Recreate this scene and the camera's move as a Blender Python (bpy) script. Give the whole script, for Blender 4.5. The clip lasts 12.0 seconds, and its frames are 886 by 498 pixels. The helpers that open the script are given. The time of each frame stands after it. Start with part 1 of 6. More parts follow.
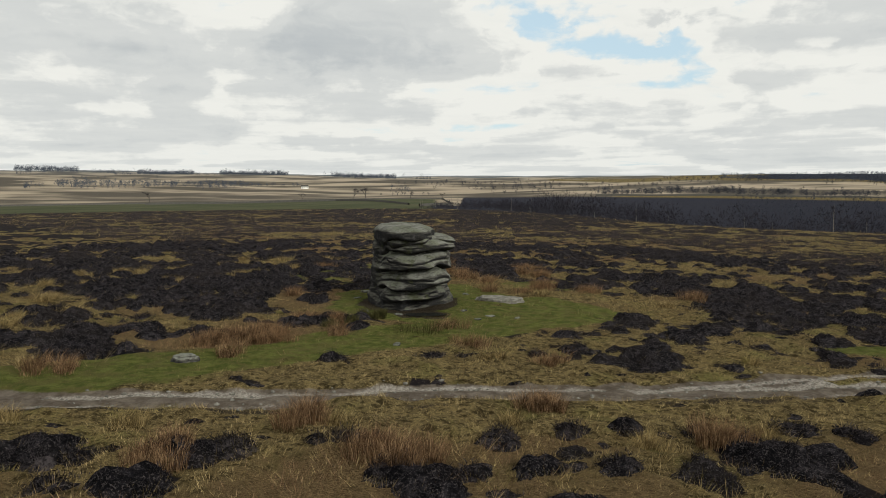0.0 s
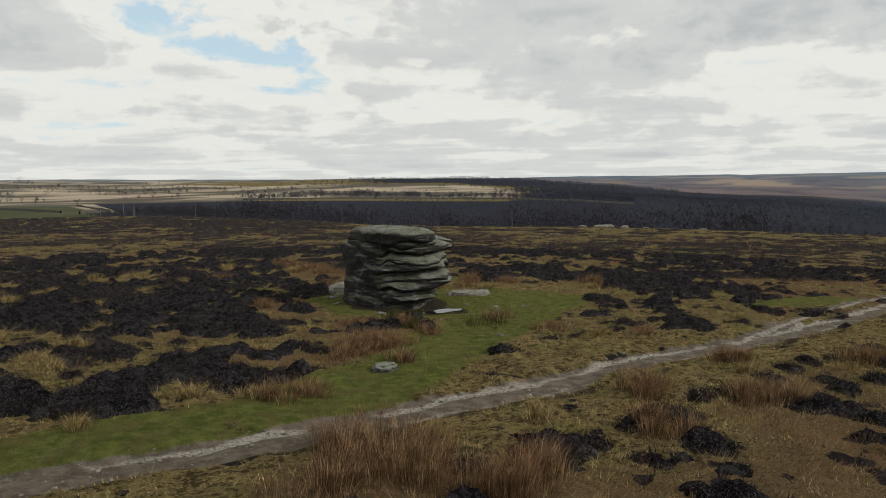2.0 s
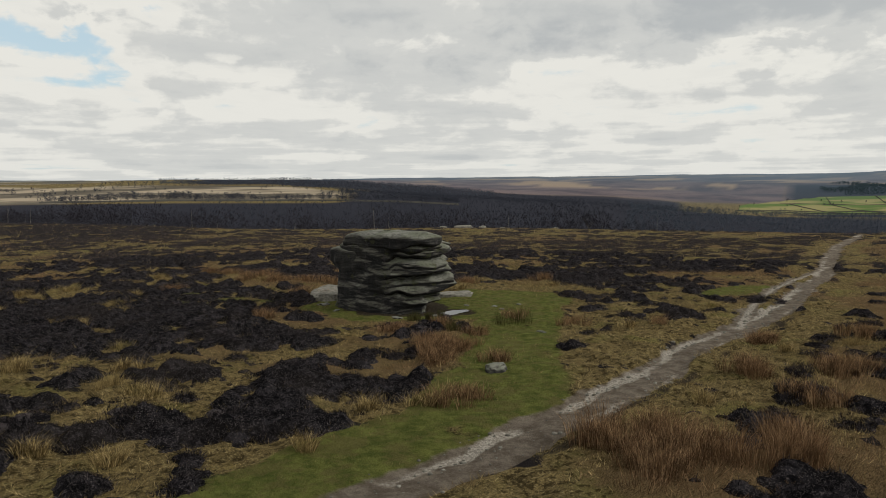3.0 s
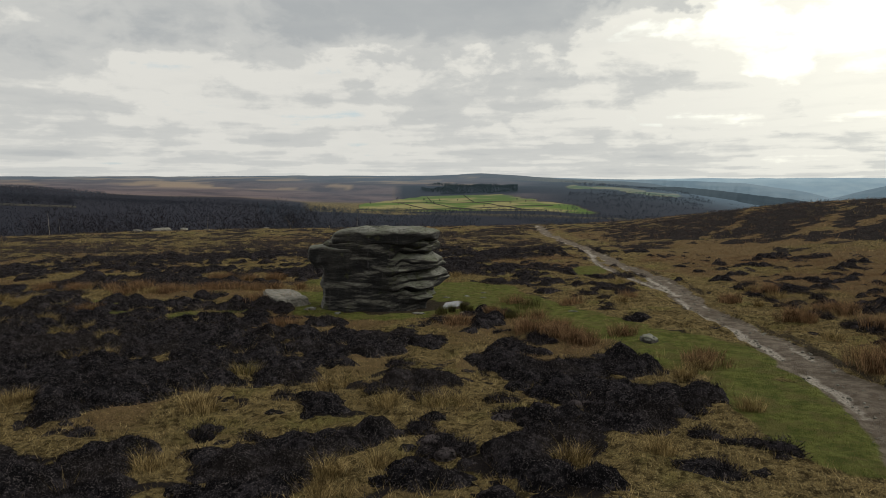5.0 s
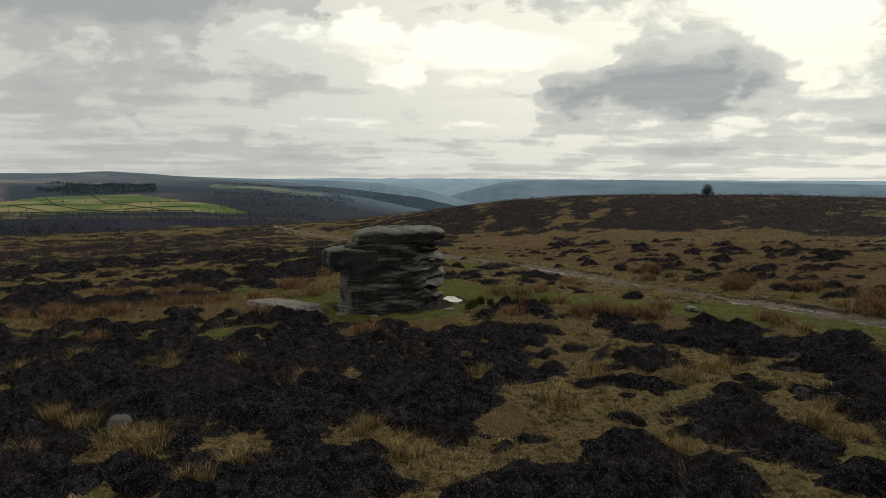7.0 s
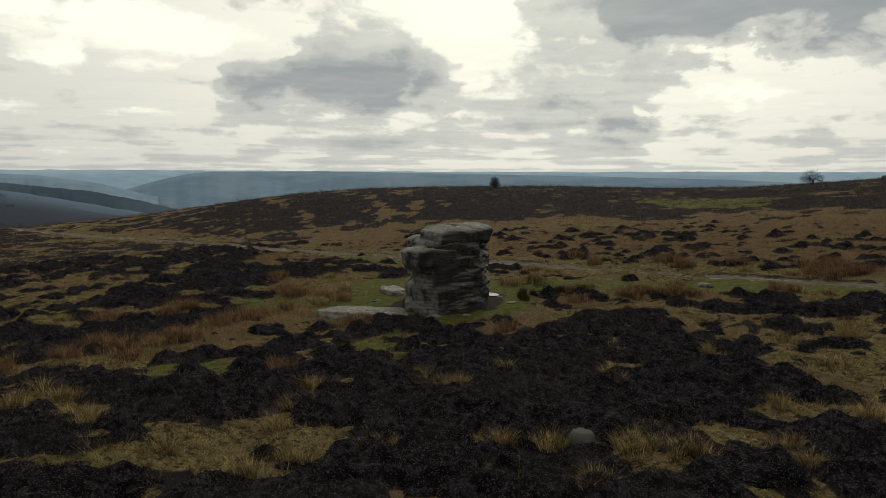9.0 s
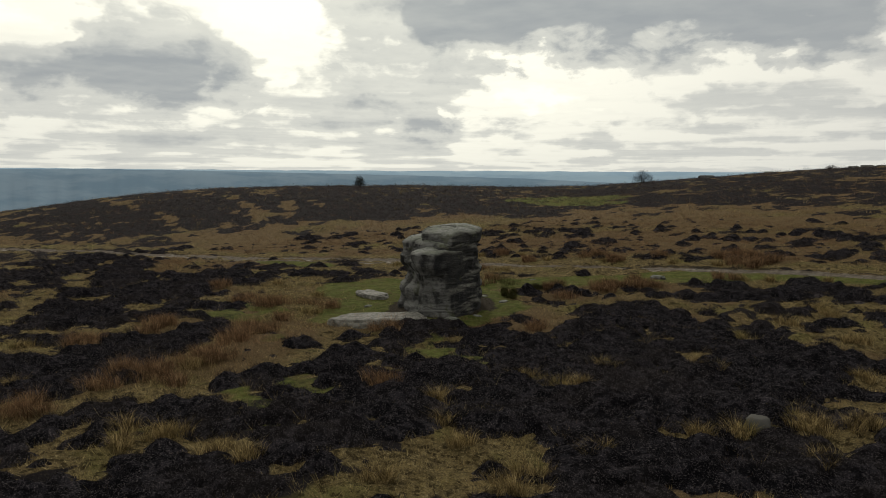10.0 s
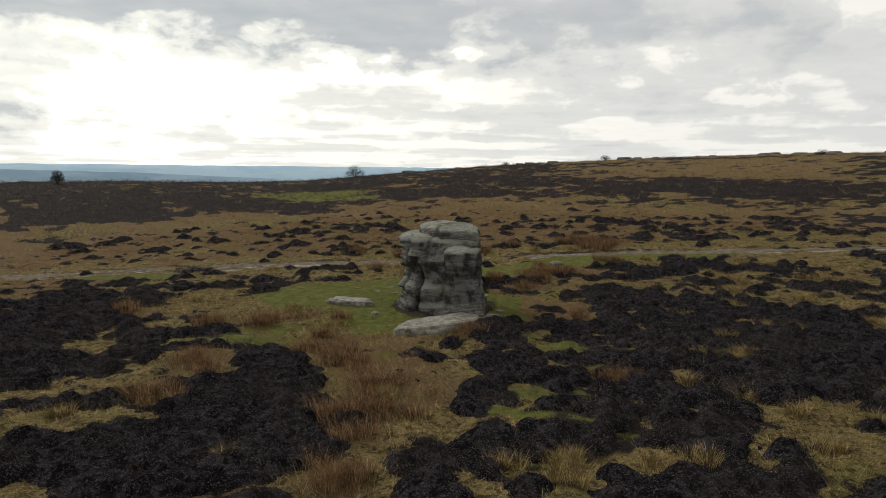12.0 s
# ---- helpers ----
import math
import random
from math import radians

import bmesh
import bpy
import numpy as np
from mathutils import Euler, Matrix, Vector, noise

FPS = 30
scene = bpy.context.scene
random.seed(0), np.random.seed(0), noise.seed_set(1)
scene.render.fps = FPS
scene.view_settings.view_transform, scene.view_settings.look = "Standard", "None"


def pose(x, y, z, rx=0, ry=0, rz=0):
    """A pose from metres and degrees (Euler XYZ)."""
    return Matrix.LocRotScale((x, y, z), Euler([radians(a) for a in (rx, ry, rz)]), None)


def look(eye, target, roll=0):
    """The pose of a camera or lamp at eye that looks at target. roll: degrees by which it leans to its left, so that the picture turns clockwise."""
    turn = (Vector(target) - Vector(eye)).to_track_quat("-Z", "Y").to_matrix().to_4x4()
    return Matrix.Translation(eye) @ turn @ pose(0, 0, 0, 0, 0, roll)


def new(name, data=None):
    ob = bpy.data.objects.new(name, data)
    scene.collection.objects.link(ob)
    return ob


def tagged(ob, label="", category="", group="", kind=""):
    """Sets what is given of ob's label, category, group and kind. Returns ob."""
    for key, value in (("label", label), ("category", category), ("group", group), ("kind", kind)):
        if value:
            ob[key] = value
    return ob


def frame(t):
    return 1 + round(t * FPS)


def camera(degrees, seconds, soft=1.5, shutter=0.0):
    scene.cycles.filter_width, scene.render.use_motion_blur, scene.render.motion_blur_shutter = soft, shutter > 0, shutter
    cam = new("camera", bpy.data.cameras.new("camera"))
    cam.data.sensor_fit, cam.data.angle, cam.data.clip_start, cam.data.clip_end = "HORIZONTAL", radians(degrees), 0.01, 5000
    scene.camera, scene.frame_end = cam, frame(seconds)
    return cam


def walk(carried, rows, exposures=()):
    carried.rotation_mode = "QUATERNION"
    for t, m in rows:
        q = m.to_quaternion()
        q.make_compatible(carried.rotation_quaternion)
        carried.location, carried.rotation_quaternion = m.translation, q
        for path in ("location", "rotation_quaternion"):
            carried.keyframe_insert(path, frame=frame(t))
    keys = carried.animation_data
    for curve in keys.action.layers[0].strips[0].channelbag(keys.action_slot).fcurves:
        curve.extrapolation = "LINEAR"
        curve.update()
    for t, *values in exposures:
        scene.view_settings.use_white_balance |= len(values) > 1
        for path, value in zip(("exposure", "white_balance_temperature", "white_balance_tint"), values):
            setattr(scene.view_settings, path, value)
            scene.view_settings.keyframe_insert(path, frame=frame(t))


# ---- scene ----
cam = camera(64.9, 12.0, soft=0.45)
PATH = [
    (0, (2.616, -33.807, 6.613), (2.541, -31.819, 6.414), -0.5),
    (0.5, (-2.178, -34.094, 6.649), (-1.989, -32.113, 6.447), -0.5),
    (1, (-7.04, -34.014, 6.69), (-6.59, -32.075, 6.488), -0.5),
    (1.5, (-11.729, -33.276, 6.776), (-11.035, -31.411, 6.577), -0.6),
    (2, (-16.321, -31.715, 6.778), (-15.392, -29.954, 6.581), -0.5),
    (2.5, (-20.71, -29.336, 6.904), (-19.562, -27.71, 6.708), -0.5),
    (3, (-24.82, -26.628, 7.028), (-23.472, -25.164, 6.831), -0.4),
    (3.2, (-26.127, -25.623, 7.066), (-24.715, -24.22, 6.868), -0.5),
    (4.8, (-34.845, -12.128, 6.689), (-32.971, -11.457, 6.493), 0.0),
    (5, (-35.735, -10.279, 6.781), (-33.829, -9.708, 6.582), 0.0),
    (5.5, (-37.305, -5.516, 6.883), (-35.341, -5.198, 6.681), 0.2),
    (6, (-38.198, -0.613, 6.864), (-36.209, -0.549, 6.66), 0.2),
    (6.5, (-38.331, 4.242, 6.84), (-36.35, 4.058, 6.638), 0.3),
    (7, (-37.773, 8.907, 6.761), (-35.829, 8.483, 6.563), 0.3),
    (7.2, (-37.496, 10.61, 6.765), (-35.575, 10.091, 6.568), 0.3),
    (8.8, (-30.984, 25.205, 6.979), (-29.351, 24.071, 6.762), 0.0),
    (9, (-30.006, 26.574, 7.034), (-28.43, 25.363, 6.815), 0.2),
    (9.5, (-26.646, 30.182, 7.09), (-25.259, 28.758, 6.872), 0.3),
    (10, (-22.808, 33.183, 7.091), (-21.613, 31.594, 6.871), 0.4),
    (10.5, (-18.531, 35.615, 7.104), (-17.553, 33.885, 6.883), 0.6),
    (11, (-14.058, 37.41, 7.07), (-13.311, 35.569, 6.848), 0.6),
    (11.5, (-9.448, 38.893, 7.032), (-8.958, 36.967, 6.808), 0.7),
    (12, (-4.602, 39.682, 7.037), (-4.385, 37.707, 6.811), 0.7),
]
walk(cam, [(t, look(eye, target, roll)) for t, eye, target, roll in PATH],
     [(0, 0.13, 6400, 8), (1.9, 0.05, 6400, 8), (2.35, 0.05, 6480, 9), (3, 0.0, 6500, 9), (5.5, -0.17, 6500, 9), (7, -0.38, 6500, 8), (9, -0.43, 6500, 8),
      (10.5, -0.17, 6500, 9), (11.3, 0.02, 6500, 9), (12, 0.19, 6500, 10)])

# ---------------------------------------------------------------- light
SUN_BEARING, SUN_HEIGHT = 136.0, 29.0
sun_dir = Vector((math.sin(radians(SUN_BEARING)) * math.cos(radians(SUN_HEIGHT)),
                  math.cos(radians(SUN_BEARING)) * math.cos(radians(SUN_HEIGHT)), math.sin(radians(SUN_HEIGHT))))
sun_data = bpy.data.lights.new("sun", "SUN")
sun_data.energy, sun_data.angle, sun_data.color = 2.0, radians(10), (1.0, 0.965, 0.88)
sun = new("sun", sun_data)
sun.matrix_world = look((0, 0, 60), Vector((0, 0, 60)) - sun_dir)


class Nodes:
    """A thin wrapper that makes node trees readable."""

    def __init__(self, tree):
        self.tree = tree
        tree.nodes.clear()

    def node(self, kind, **values):
        n = self.tree.nodes.new(kind)
        for key, value in values.items():
            if key == "op":
                n.operation = value
            elif key == "blend":
                n.data_type, n.blend_type = "RGBA", value
            elif key == "dims":
                n.noise_dimensions = value
            elif key == "attr":
                n.attribute_name = value
            elif key == "feature":
                n.feature = value
        return n

    def plug(self, value, socket):
        if isinstance(value, bpy.types.NodeSocket):
            self.tree.links.new(value, socket)
        elif value is not None:
            if hasattr(socket.default_value, "__len__") and len(socket.default_value) == 4 and len(value) == 3:
                value = (*value, 1.0)
            socket.default_value = value

    def math(self, op, a, b=None, c=None, clamp=False):
        n = self.node("ShaderNodeMath", op=op)
        n.use_clamp = clamp
        for i, v in enumerate((a, b, c)):
            self.plug(v, n.inputs[i])
        return n.outputs[0]

    def vec(self, op, a, b=None):
        n = self.node("ShaderNodeVectorMath", op=op)
        self.plug(a, n.inputs[0])
        if b is not None:
            self.plug(b, n.inputs[3 if op == "SCALE" else 1])
        return n.outputs["Value"] if op in ("DOT_PRODUCT", "LENGTH") else n.outputs[0]

    def mix(self, fac, a, b, blend="MIX"):
        n = self.node("ShaderNodeMix", blend=blend)
        self.plug(fac, n.inputs[0])
        self.plug(a, n.inputs[6])
        self.plug(b, n.inputs[7])
        return n.outputs[2]

    def ramp(self, fac, lo, hi, a=0.0, b=1.0):
        n = self.node("ShaderNodeMapRange")
        n.interpolation_type = "SMOOTHSTEP"
        self.plug(fac, n.inputs[0])
        for i, v in enumerate((lo, hi, a, b)):
            self.plug(v, n.inputs[i + 1])
        return n.outputs[0]

    def noise(self, vector, scale, detail=4.0, rough=0.55, distort=0.0):
        n = self.node("ShaderNodeTexNoise")
        self.plug(vector, n.inputs["Vector"])
        for key, v in (("Scale", scale), ("Detail", detail), ("Roughness", rough), ("Distortion", distort)):
            self.plug(v, n.inputs[key])
        return n.outputs[0]

    def attribute(self, name):
        return self.node("ShaderNodeAttribute", attr=name).outputs["Fac"]

    def place(self, scale=(1, 1, 1), turn=0.0):
        """World-sized coordinates of the surface."""
        g = self.node("ShaderNodeNewGeometry").outputs["Position"]
        m = self.node("ShaderNodeMapping")
        self.plug(g, m.inputs[0])
        m.inputs["Scale"].default_value = scale
        m.inputs["Rotation"].default_value = (0, 0, radians(turn))
        return m.outputs[0]


# cloudy sky: a thin blue sky under broken layers of cloud, brightest round the veiled sun
world = bpy.data.worlds.new("cloudy_sky")
scene.world = world
world.use_nodes = True
N = Nodes(world.node_tree)
sky = N.node("ShaderNodeTexSky")
sky.sky_type, sky.sun_disc = "NISHITA", False
sky.sun_elevation, sky.sun_rotation = radians(SUN_HEIGHT), radians(SUN_BEARING)
blue = N.mix(1.0, sky.outputs[0], (0.13, 0.13, 0.13), "MULTIPLY")
way = N.vec("NORMALIZE", N.node("ShaderNodeTexCoord").outputs["Generated"])
sep = N.node("ShaderNodeSeparateXYZ")
N.plug(way, sep.inputs[0])
height = N.math("MAXIMUM", sep.outputs[2], 0.0)
# the clouds lie in a flat layer: they crowd together towards the horizon
far_off = N.math("DIVIDE", 1.0, N.math("ADD", height, 0.065))
comb = N.node("ShaderNodeCombineXYZ")
N.plug(N.math("MULTIPLY", sep.outputs[0], far_off), comb.inputs[0])
N.plug(N.math("MULTIPLY", sep.outputs[1], far_off), comb.inputs[1])
comb.inputs[2].default_value = 3.7
layer = comb.outputs[0]
# bearing less 90 degrees, and height above the horizon in degrees, both made uneven
bearing = N.math("MULTIPLY", N.math("ARCTAN2", N.math("MULTIPLY", sep.outputs[1], -1.0), sep.outputs[0]), 57.2958)
rise = N.math("MULTIPLY", N.math("ARCSINE", height), 57.2958)
billow = N.noise(N.vec("MULTIPLY", way, (1.0, 1.0, 1.9)), 15.0, 9.0, 0.56, 0.25)
wander = N.noise(N.vec("MULTIPLY", way, (1.0, 1.0, 1.6)), 6.0, 5.0, 0.55)
bearing = N.math("ADD", bearing, N.math("MULTIPLY", N.math("SUBTRACT", wander, 0.5), 24.0))
streaks = N.node("ShaderNodeCombineXYZ")
N.plug(N.math("MULTIPLY", bearing, 0.105), streaks.inputs[0])
N.plug(N.math("MULTIPLY", N.math("LOGARITHM", N.math("ADD", rise, 1.2), 2.71828), 3.0), streaks.inputs[1])
streaks.inputs[2].default_value = 1.3
banks = N.noise(streaks.outputs[0], 1.0, 5.0, 0.52, 0.0)
rise_uneven = N.math("ADD", rise, N.math("ADD", N.math("MULTIPLY", N.math("SUBTRACT", billow, 0.5), 6.5),
                                         N.math("MULTIPLY", N.math("SUBTRACT", wander, 0.5), -5.0)))
# the great clouds and gaps of the layer: bearing, height, half width, half height in degrees, and thickness
CLOUDS = (
    (13.0, 10.4, 8.5, 2.2, -0.24), (48, 12.5, 10, 2.6, 0.10), (70, 12.5, 14, 3.0, 0.20), (87, 14.5, 8, 2.0, 0.14),
    (101, 11.0, 9, 4.2, -0.22), (110, 6.8, 5, 1.5, 0.10), (121, 8.2, 8, 2.9, 0.24), (129.5, 12.5, 3.2, 2.4, -0.20),
    (150, 6.5, 5.5, 2.0, -0.16), (154, 12.3, 15, 3.0, 0.25), (166, 11.3, 12, 2.2, 0.08), (143, 4.6, 7, 1.1, 0.14), (170, 7.2, 7, 1.5, -0.12),
    (180, 12.2, 15, 3.2, 0.20), (199, 6.5, 8, 1.6, 0.10), (-12, 10.5, 8, 2.4, 0.09), (-20, 13.0, 3, 1.3, -0.13), (6, 14.0, 6, 1.6, -0.08),
)
great = None
for at, up, wide, high, deep in CLOUDS:
    u = N.math("DIVIDE", N.math("SUBTRACT", bearing, at - 90.0), wide)
    w = N.math("DIVIDE", N.math("SUBTRACT", rise_uneven, up), high)
    far = N.math("ADD", N.math("MULTIPLY", u, u), N.math("MULTIPLY", w, w))
    lump = N.math("MULTIPLY", N.math("POWER", 2.71828, N.math("MULTIPLY", far, -1.0)), deep)
    great = lump if great is None else N.math("ADD", great, lump)


def cloud_depth(at):
    """How thick the cloud is at a place of the layer."""
    wide = N.noise(at, 0.34, 3.0, 0.5, 0.0)
    heap = N.noise(at, 1.05, 7.0, 0.5, 0.0)
    return N.math("ADD", N.math("MULTIPLY", wide, 0.24), N.math("MULTIPLY", heap, 0.26))


near_depth = N.math("ADD", -0.085, N.math("ADD", cloud_depth(layer), N.math("ADD", N.math("MULTIPLY", billow, 0.20), N.math("MULTIPLY", banks, 0.52))))
thick = N.math("ADD", near_depth, great)
toward = N.vec("ADD", layer, (0.16 * sun_dir.x, 0.16 * sun_dir.y, 0.0))
lean = N.math("SUBTRACT", cloud_depth(layer), cloud_depth(toward))
sunward = N.math("MAXIMUM", N.vec("DOT_PRODUCT", way, tuple(sun_dir)), 0.0)
halo = N.math("POWER", sunward, 4.5)
core = N.math("POWER", sunward, 60.0)
low = N.math("POWER", N.math("SUBTRACT", 1.0, height), 16.0)
cover = N.ramp(thick, 0.34, 0.43)
body = N.math("ADD", N.math("MULTIPLY", N.ramp(thick, 0.478, 0.560), 0.58), N.math("MULTIPLY", N.ramp(thick, 0.57, 0.72), 0.42))
lit = N.mix(halo, (0.80, 0.785, 0.735), (1.62, 1.575, 1.33))
grey = N.mix(halo, (0.45, 0.47, 0.48), (0.42, 0.455, 0.475))
shade = N.math("ADD", N.math("MULTIPLY", body, 0.95), N.math("MULTIPLY", lean, -2.6), None, True)
cloud = N.mix(shade, lit, grey)
clear = N.mix(N.ramp(sunward, 0.45, 0.78), N.mix(0.75, blue, (0.55, 0.69, 0.76)), (1.45, 1.42, 1.22))
shown = N.mix(cover, clear, cloud)
shown = N.mix(N.math("MULTIPLY", low, 0.42), shown, N.mix(halo, (0.70, 0.705, 0.675), (0.98, 0.96, 0.85)))
shown = N.mix(N.math("MULTIPLY", core, 0.4), shown, (1.45, 1.41, 1.18))
back = N.node("ShaderNodeBackground")
N.plug(shown, back.inputs[0])
back.inputs[1].default_value = 1.0
out = N.node("ShaderNodeOutputWorld")
N.plug(back.outputs[0], out.inputs[0])


# ---------------------------------------------------------------- materials
def material(name, build, gloss=0.0, sheer=0.0):
    m = bpy.data.materials.new(name)
    m.use_nodes = True
    n = Nodes(m.node_tree)
    colour, rough, bump, depth = build(n)
    shader = n.node("ShaderNodeBsdfPrincipled")
    n.plug(colour, shader.inputs["Base Color"])
    n.plug(rough, shader.inputs["Roughness"])
    shader.inputs["Specular IOR Level"].default_value = gloss
    if bump is not None:
        b = n.node("ShaderNodeBump")
        b.inputs["Strength"].default_value = 1.0
        b.inputs["Distance"].default_value = depth
        n.plug(bump, b.inputs["Height"])
        n.plug(b.outputs[0], shader.inputs["Normal"])
    surface = shader.outputs[0]
    if sheer:
        # thin blades let light through
        leaf = n.node("ShaderNodeBsdfTranslucent")
        n.plug(colour, leaf.inputs[0])
        both = n.node("ShaderNodeMixShader")
        both.inputs[0].default_value = sheer
        n.plug(surface, both.inputs[1])
        n.plug(leaf.outputs[0], both.inputs[2])
        surface = both.outputs[0]
    o = n.node("ShaderNodeOutputMaterial")
    n.plug(surface, o.inputs[0])
    return m


def ground_look(n):
    p = n.place()
    a, b, c = n.noise(p, 0.35, 4), n.noise(p, 2.3, 5, 0.68), n.noise(p, 14.0, 4, 0.75)
    fibre = n.noise(n.place((1.0, 3.5, 1.0), 25), 9.0, 5, 0.7)
    straw = n.mix(n.ramp(b, 0.35, 0.65), (0.084, 0.064, 0.027), (0.262, 0.196, 0.086))
    fine = n.noise(p, 42.0, 4, 0.75)
    straw = n.mix(n.ramp(c, 0.5, 0.68), straw, (0.43, 0.345, 0.18))
    straw = n.mix(n.ramp(fine, 0.54, 0.40, 0.0, 0.75), straw, (0.030, 0.022, 0.013))
    straw = n.mix(n.math("MULTIPLY", n.ramp(a, 0.52, 0.68), 0.55), straw, (0.152, 0.148, 0.044))
    straw = n.mix(n.math("MULTIPLY", n.ramp(fibre, 0.48, 0.66), 0.75), straw, (0.036, 0.028, 0.014))
    hollow = n.ramp(n.noise(p, 4.6, 4, 0.65), 0.50, 0.38, 0.0, 0.8)
    straw = n.mix(hollow, straw, (0.030, 0.022, 0.010))
    peat = n.mix(b, (0.0100, 0.0088, 0.0090), (0.028, 0.0232, 0.0238))
    peat = n.mix(n.math("MULTIPLY", n.ramp(c, 0.56, 0.66), 0.6), peat, (0.075, 0.060, 0.045))
    rust = n.mix(n.ramp(fibre, 0.35, 0.65), (0.090, 0.062, 0.031), (0.232, 0.162, 0.083))
    rust = n.mix(n.ramp(fine, 0.54, 0.40, 0.0, 0.75), rust, (0.028, 0.018, 0.011))
    turf = n.mix(n.ramp(b, 0.35, 0.65), (0.064, 0.078, 0.019), (0.142, 0.152, 0.042))
    turf = n.mix(n.math("MULTIPLY", n.ramp(c, 0.55, 0.75), 0.4), turf, (0.21, 0.19, 0.07))
    turf = n.mix(n.math("MULTIPLY", n.ramp(n.noise(p, 1.1, 5, 0.7), 0.46, 0.60), 0.65), turf, (0.118, 0.100, 0.040))
    turf = n.mix(n.ramp(fine, 0.50, 0.40, 0.0, 0.5), turf, (0.030, 0.034, 0.010))
    mud = n.mix(n.ramp(b, 0.3, 0.7), (0.092, 0.074, 0.058), (0.205, 0.172, 0.142))
    mud = n.mix(n.math("MULTIPLY", n.ramp(c, 0.5, 0.7), 0.6), mud, (0.10, 0.083, 0.062))
    edge = n.math("MULTIPLY", n.math("SUBTRACT", b, 0.5), 0.7)

    def over(under, top, name, lo=0.35, hi=0.65):
        return n.mix(n.ramp(n.math("ADD", n.attribute(name), edge), lo, hi), under, top)

    colour = over(straw, rust, "rust")
    colour = over(colour, peat, "heather")
    colour = over(colour, turf, "turf")
    colour = over(colour, mud, "track")
    grit = n.mix(n.ramp(c, 0.38, 0.62), (0.20, 0.175, 0.148), (0.43, 0.395, 0.35))
    colour = over(colour, grit, "gravel", 0.45, 0.8)
    colour = over(colour, n.mix(n.ramp(c, 0.4, 0.62), (0.022, 0.018, 0.013), (0.070, 0.056, 0.040)), "mire", 0.4, 0.8)
    field = n.mix(n.ramp(n.noise(n.place(), 0.011, 3, 0.4), 0.42, 0.58), (0.085, 0.130, 0.040), (0.225, 0.205, 0.095))
    colour = over(colour, field, "field", 0.45, 0.55)
    meadow = n.mix(n.ramp(n.noise(n.place(), 0.03, 3), 0.35, 0.65), (0.055, 0.062, 0.034), (0.078, 0.080, 0.046))
    colour = over(colour, meadow, "meadow", 0.45, 0.55)
    pale = n.mix(n.ramp(n.noise(n.place((1, 1.4, 1), 20), 0.0055, 4, 0.55), 0.42, 0.60), (0.085, 0.074, 0.060), (0.33, 0.275, 0.205))
    colour = over(colour, pale, "pale", 0.3, 0.7)
    # wood floor, its dark tone tinted blue to carry the haze
    dark = n.mix(n.noise(n.place(), 0.05, 6, 0.7), (0.019, 0.0200, 0.0280), (0.027, 0.0280, 0.0385))
    colour = over(colour, dark, "wood", 0.3, 0.7)
    upland = n.mix(n.ramp(n.noise(n.place(), 0.006, 6, 0.65), 0.35, 0.65), (0.066, 0.056, 0.068), (0.140, 0.108, 0.112))
    colour = n.mix(n.attribute("upland"), colour, upland)
    # sunlit streaks across the uplands, painted into the colour
    lit_streak = n.math("MULTIPLY", n.attribute("pale"), n.attribute("upland"))
    colour = n.mix(lit_streak, colour, (0.30, 0.22, 0.15))
    # haze over the far ground, painted as a blue base colour
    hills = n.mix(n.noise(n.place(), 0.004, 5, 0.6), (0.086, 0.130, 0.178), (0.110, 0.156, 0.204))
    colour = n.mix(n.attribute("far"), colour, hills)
    height = n.math("ADD", n.math("MULTIPLY", b, 0.5), n.math("ADD", n.math("MULTIPLY", fibre, 0.4), n.math("MULTIPLY", c, 0.22)))
    return colour, 0.95, height, 0.30


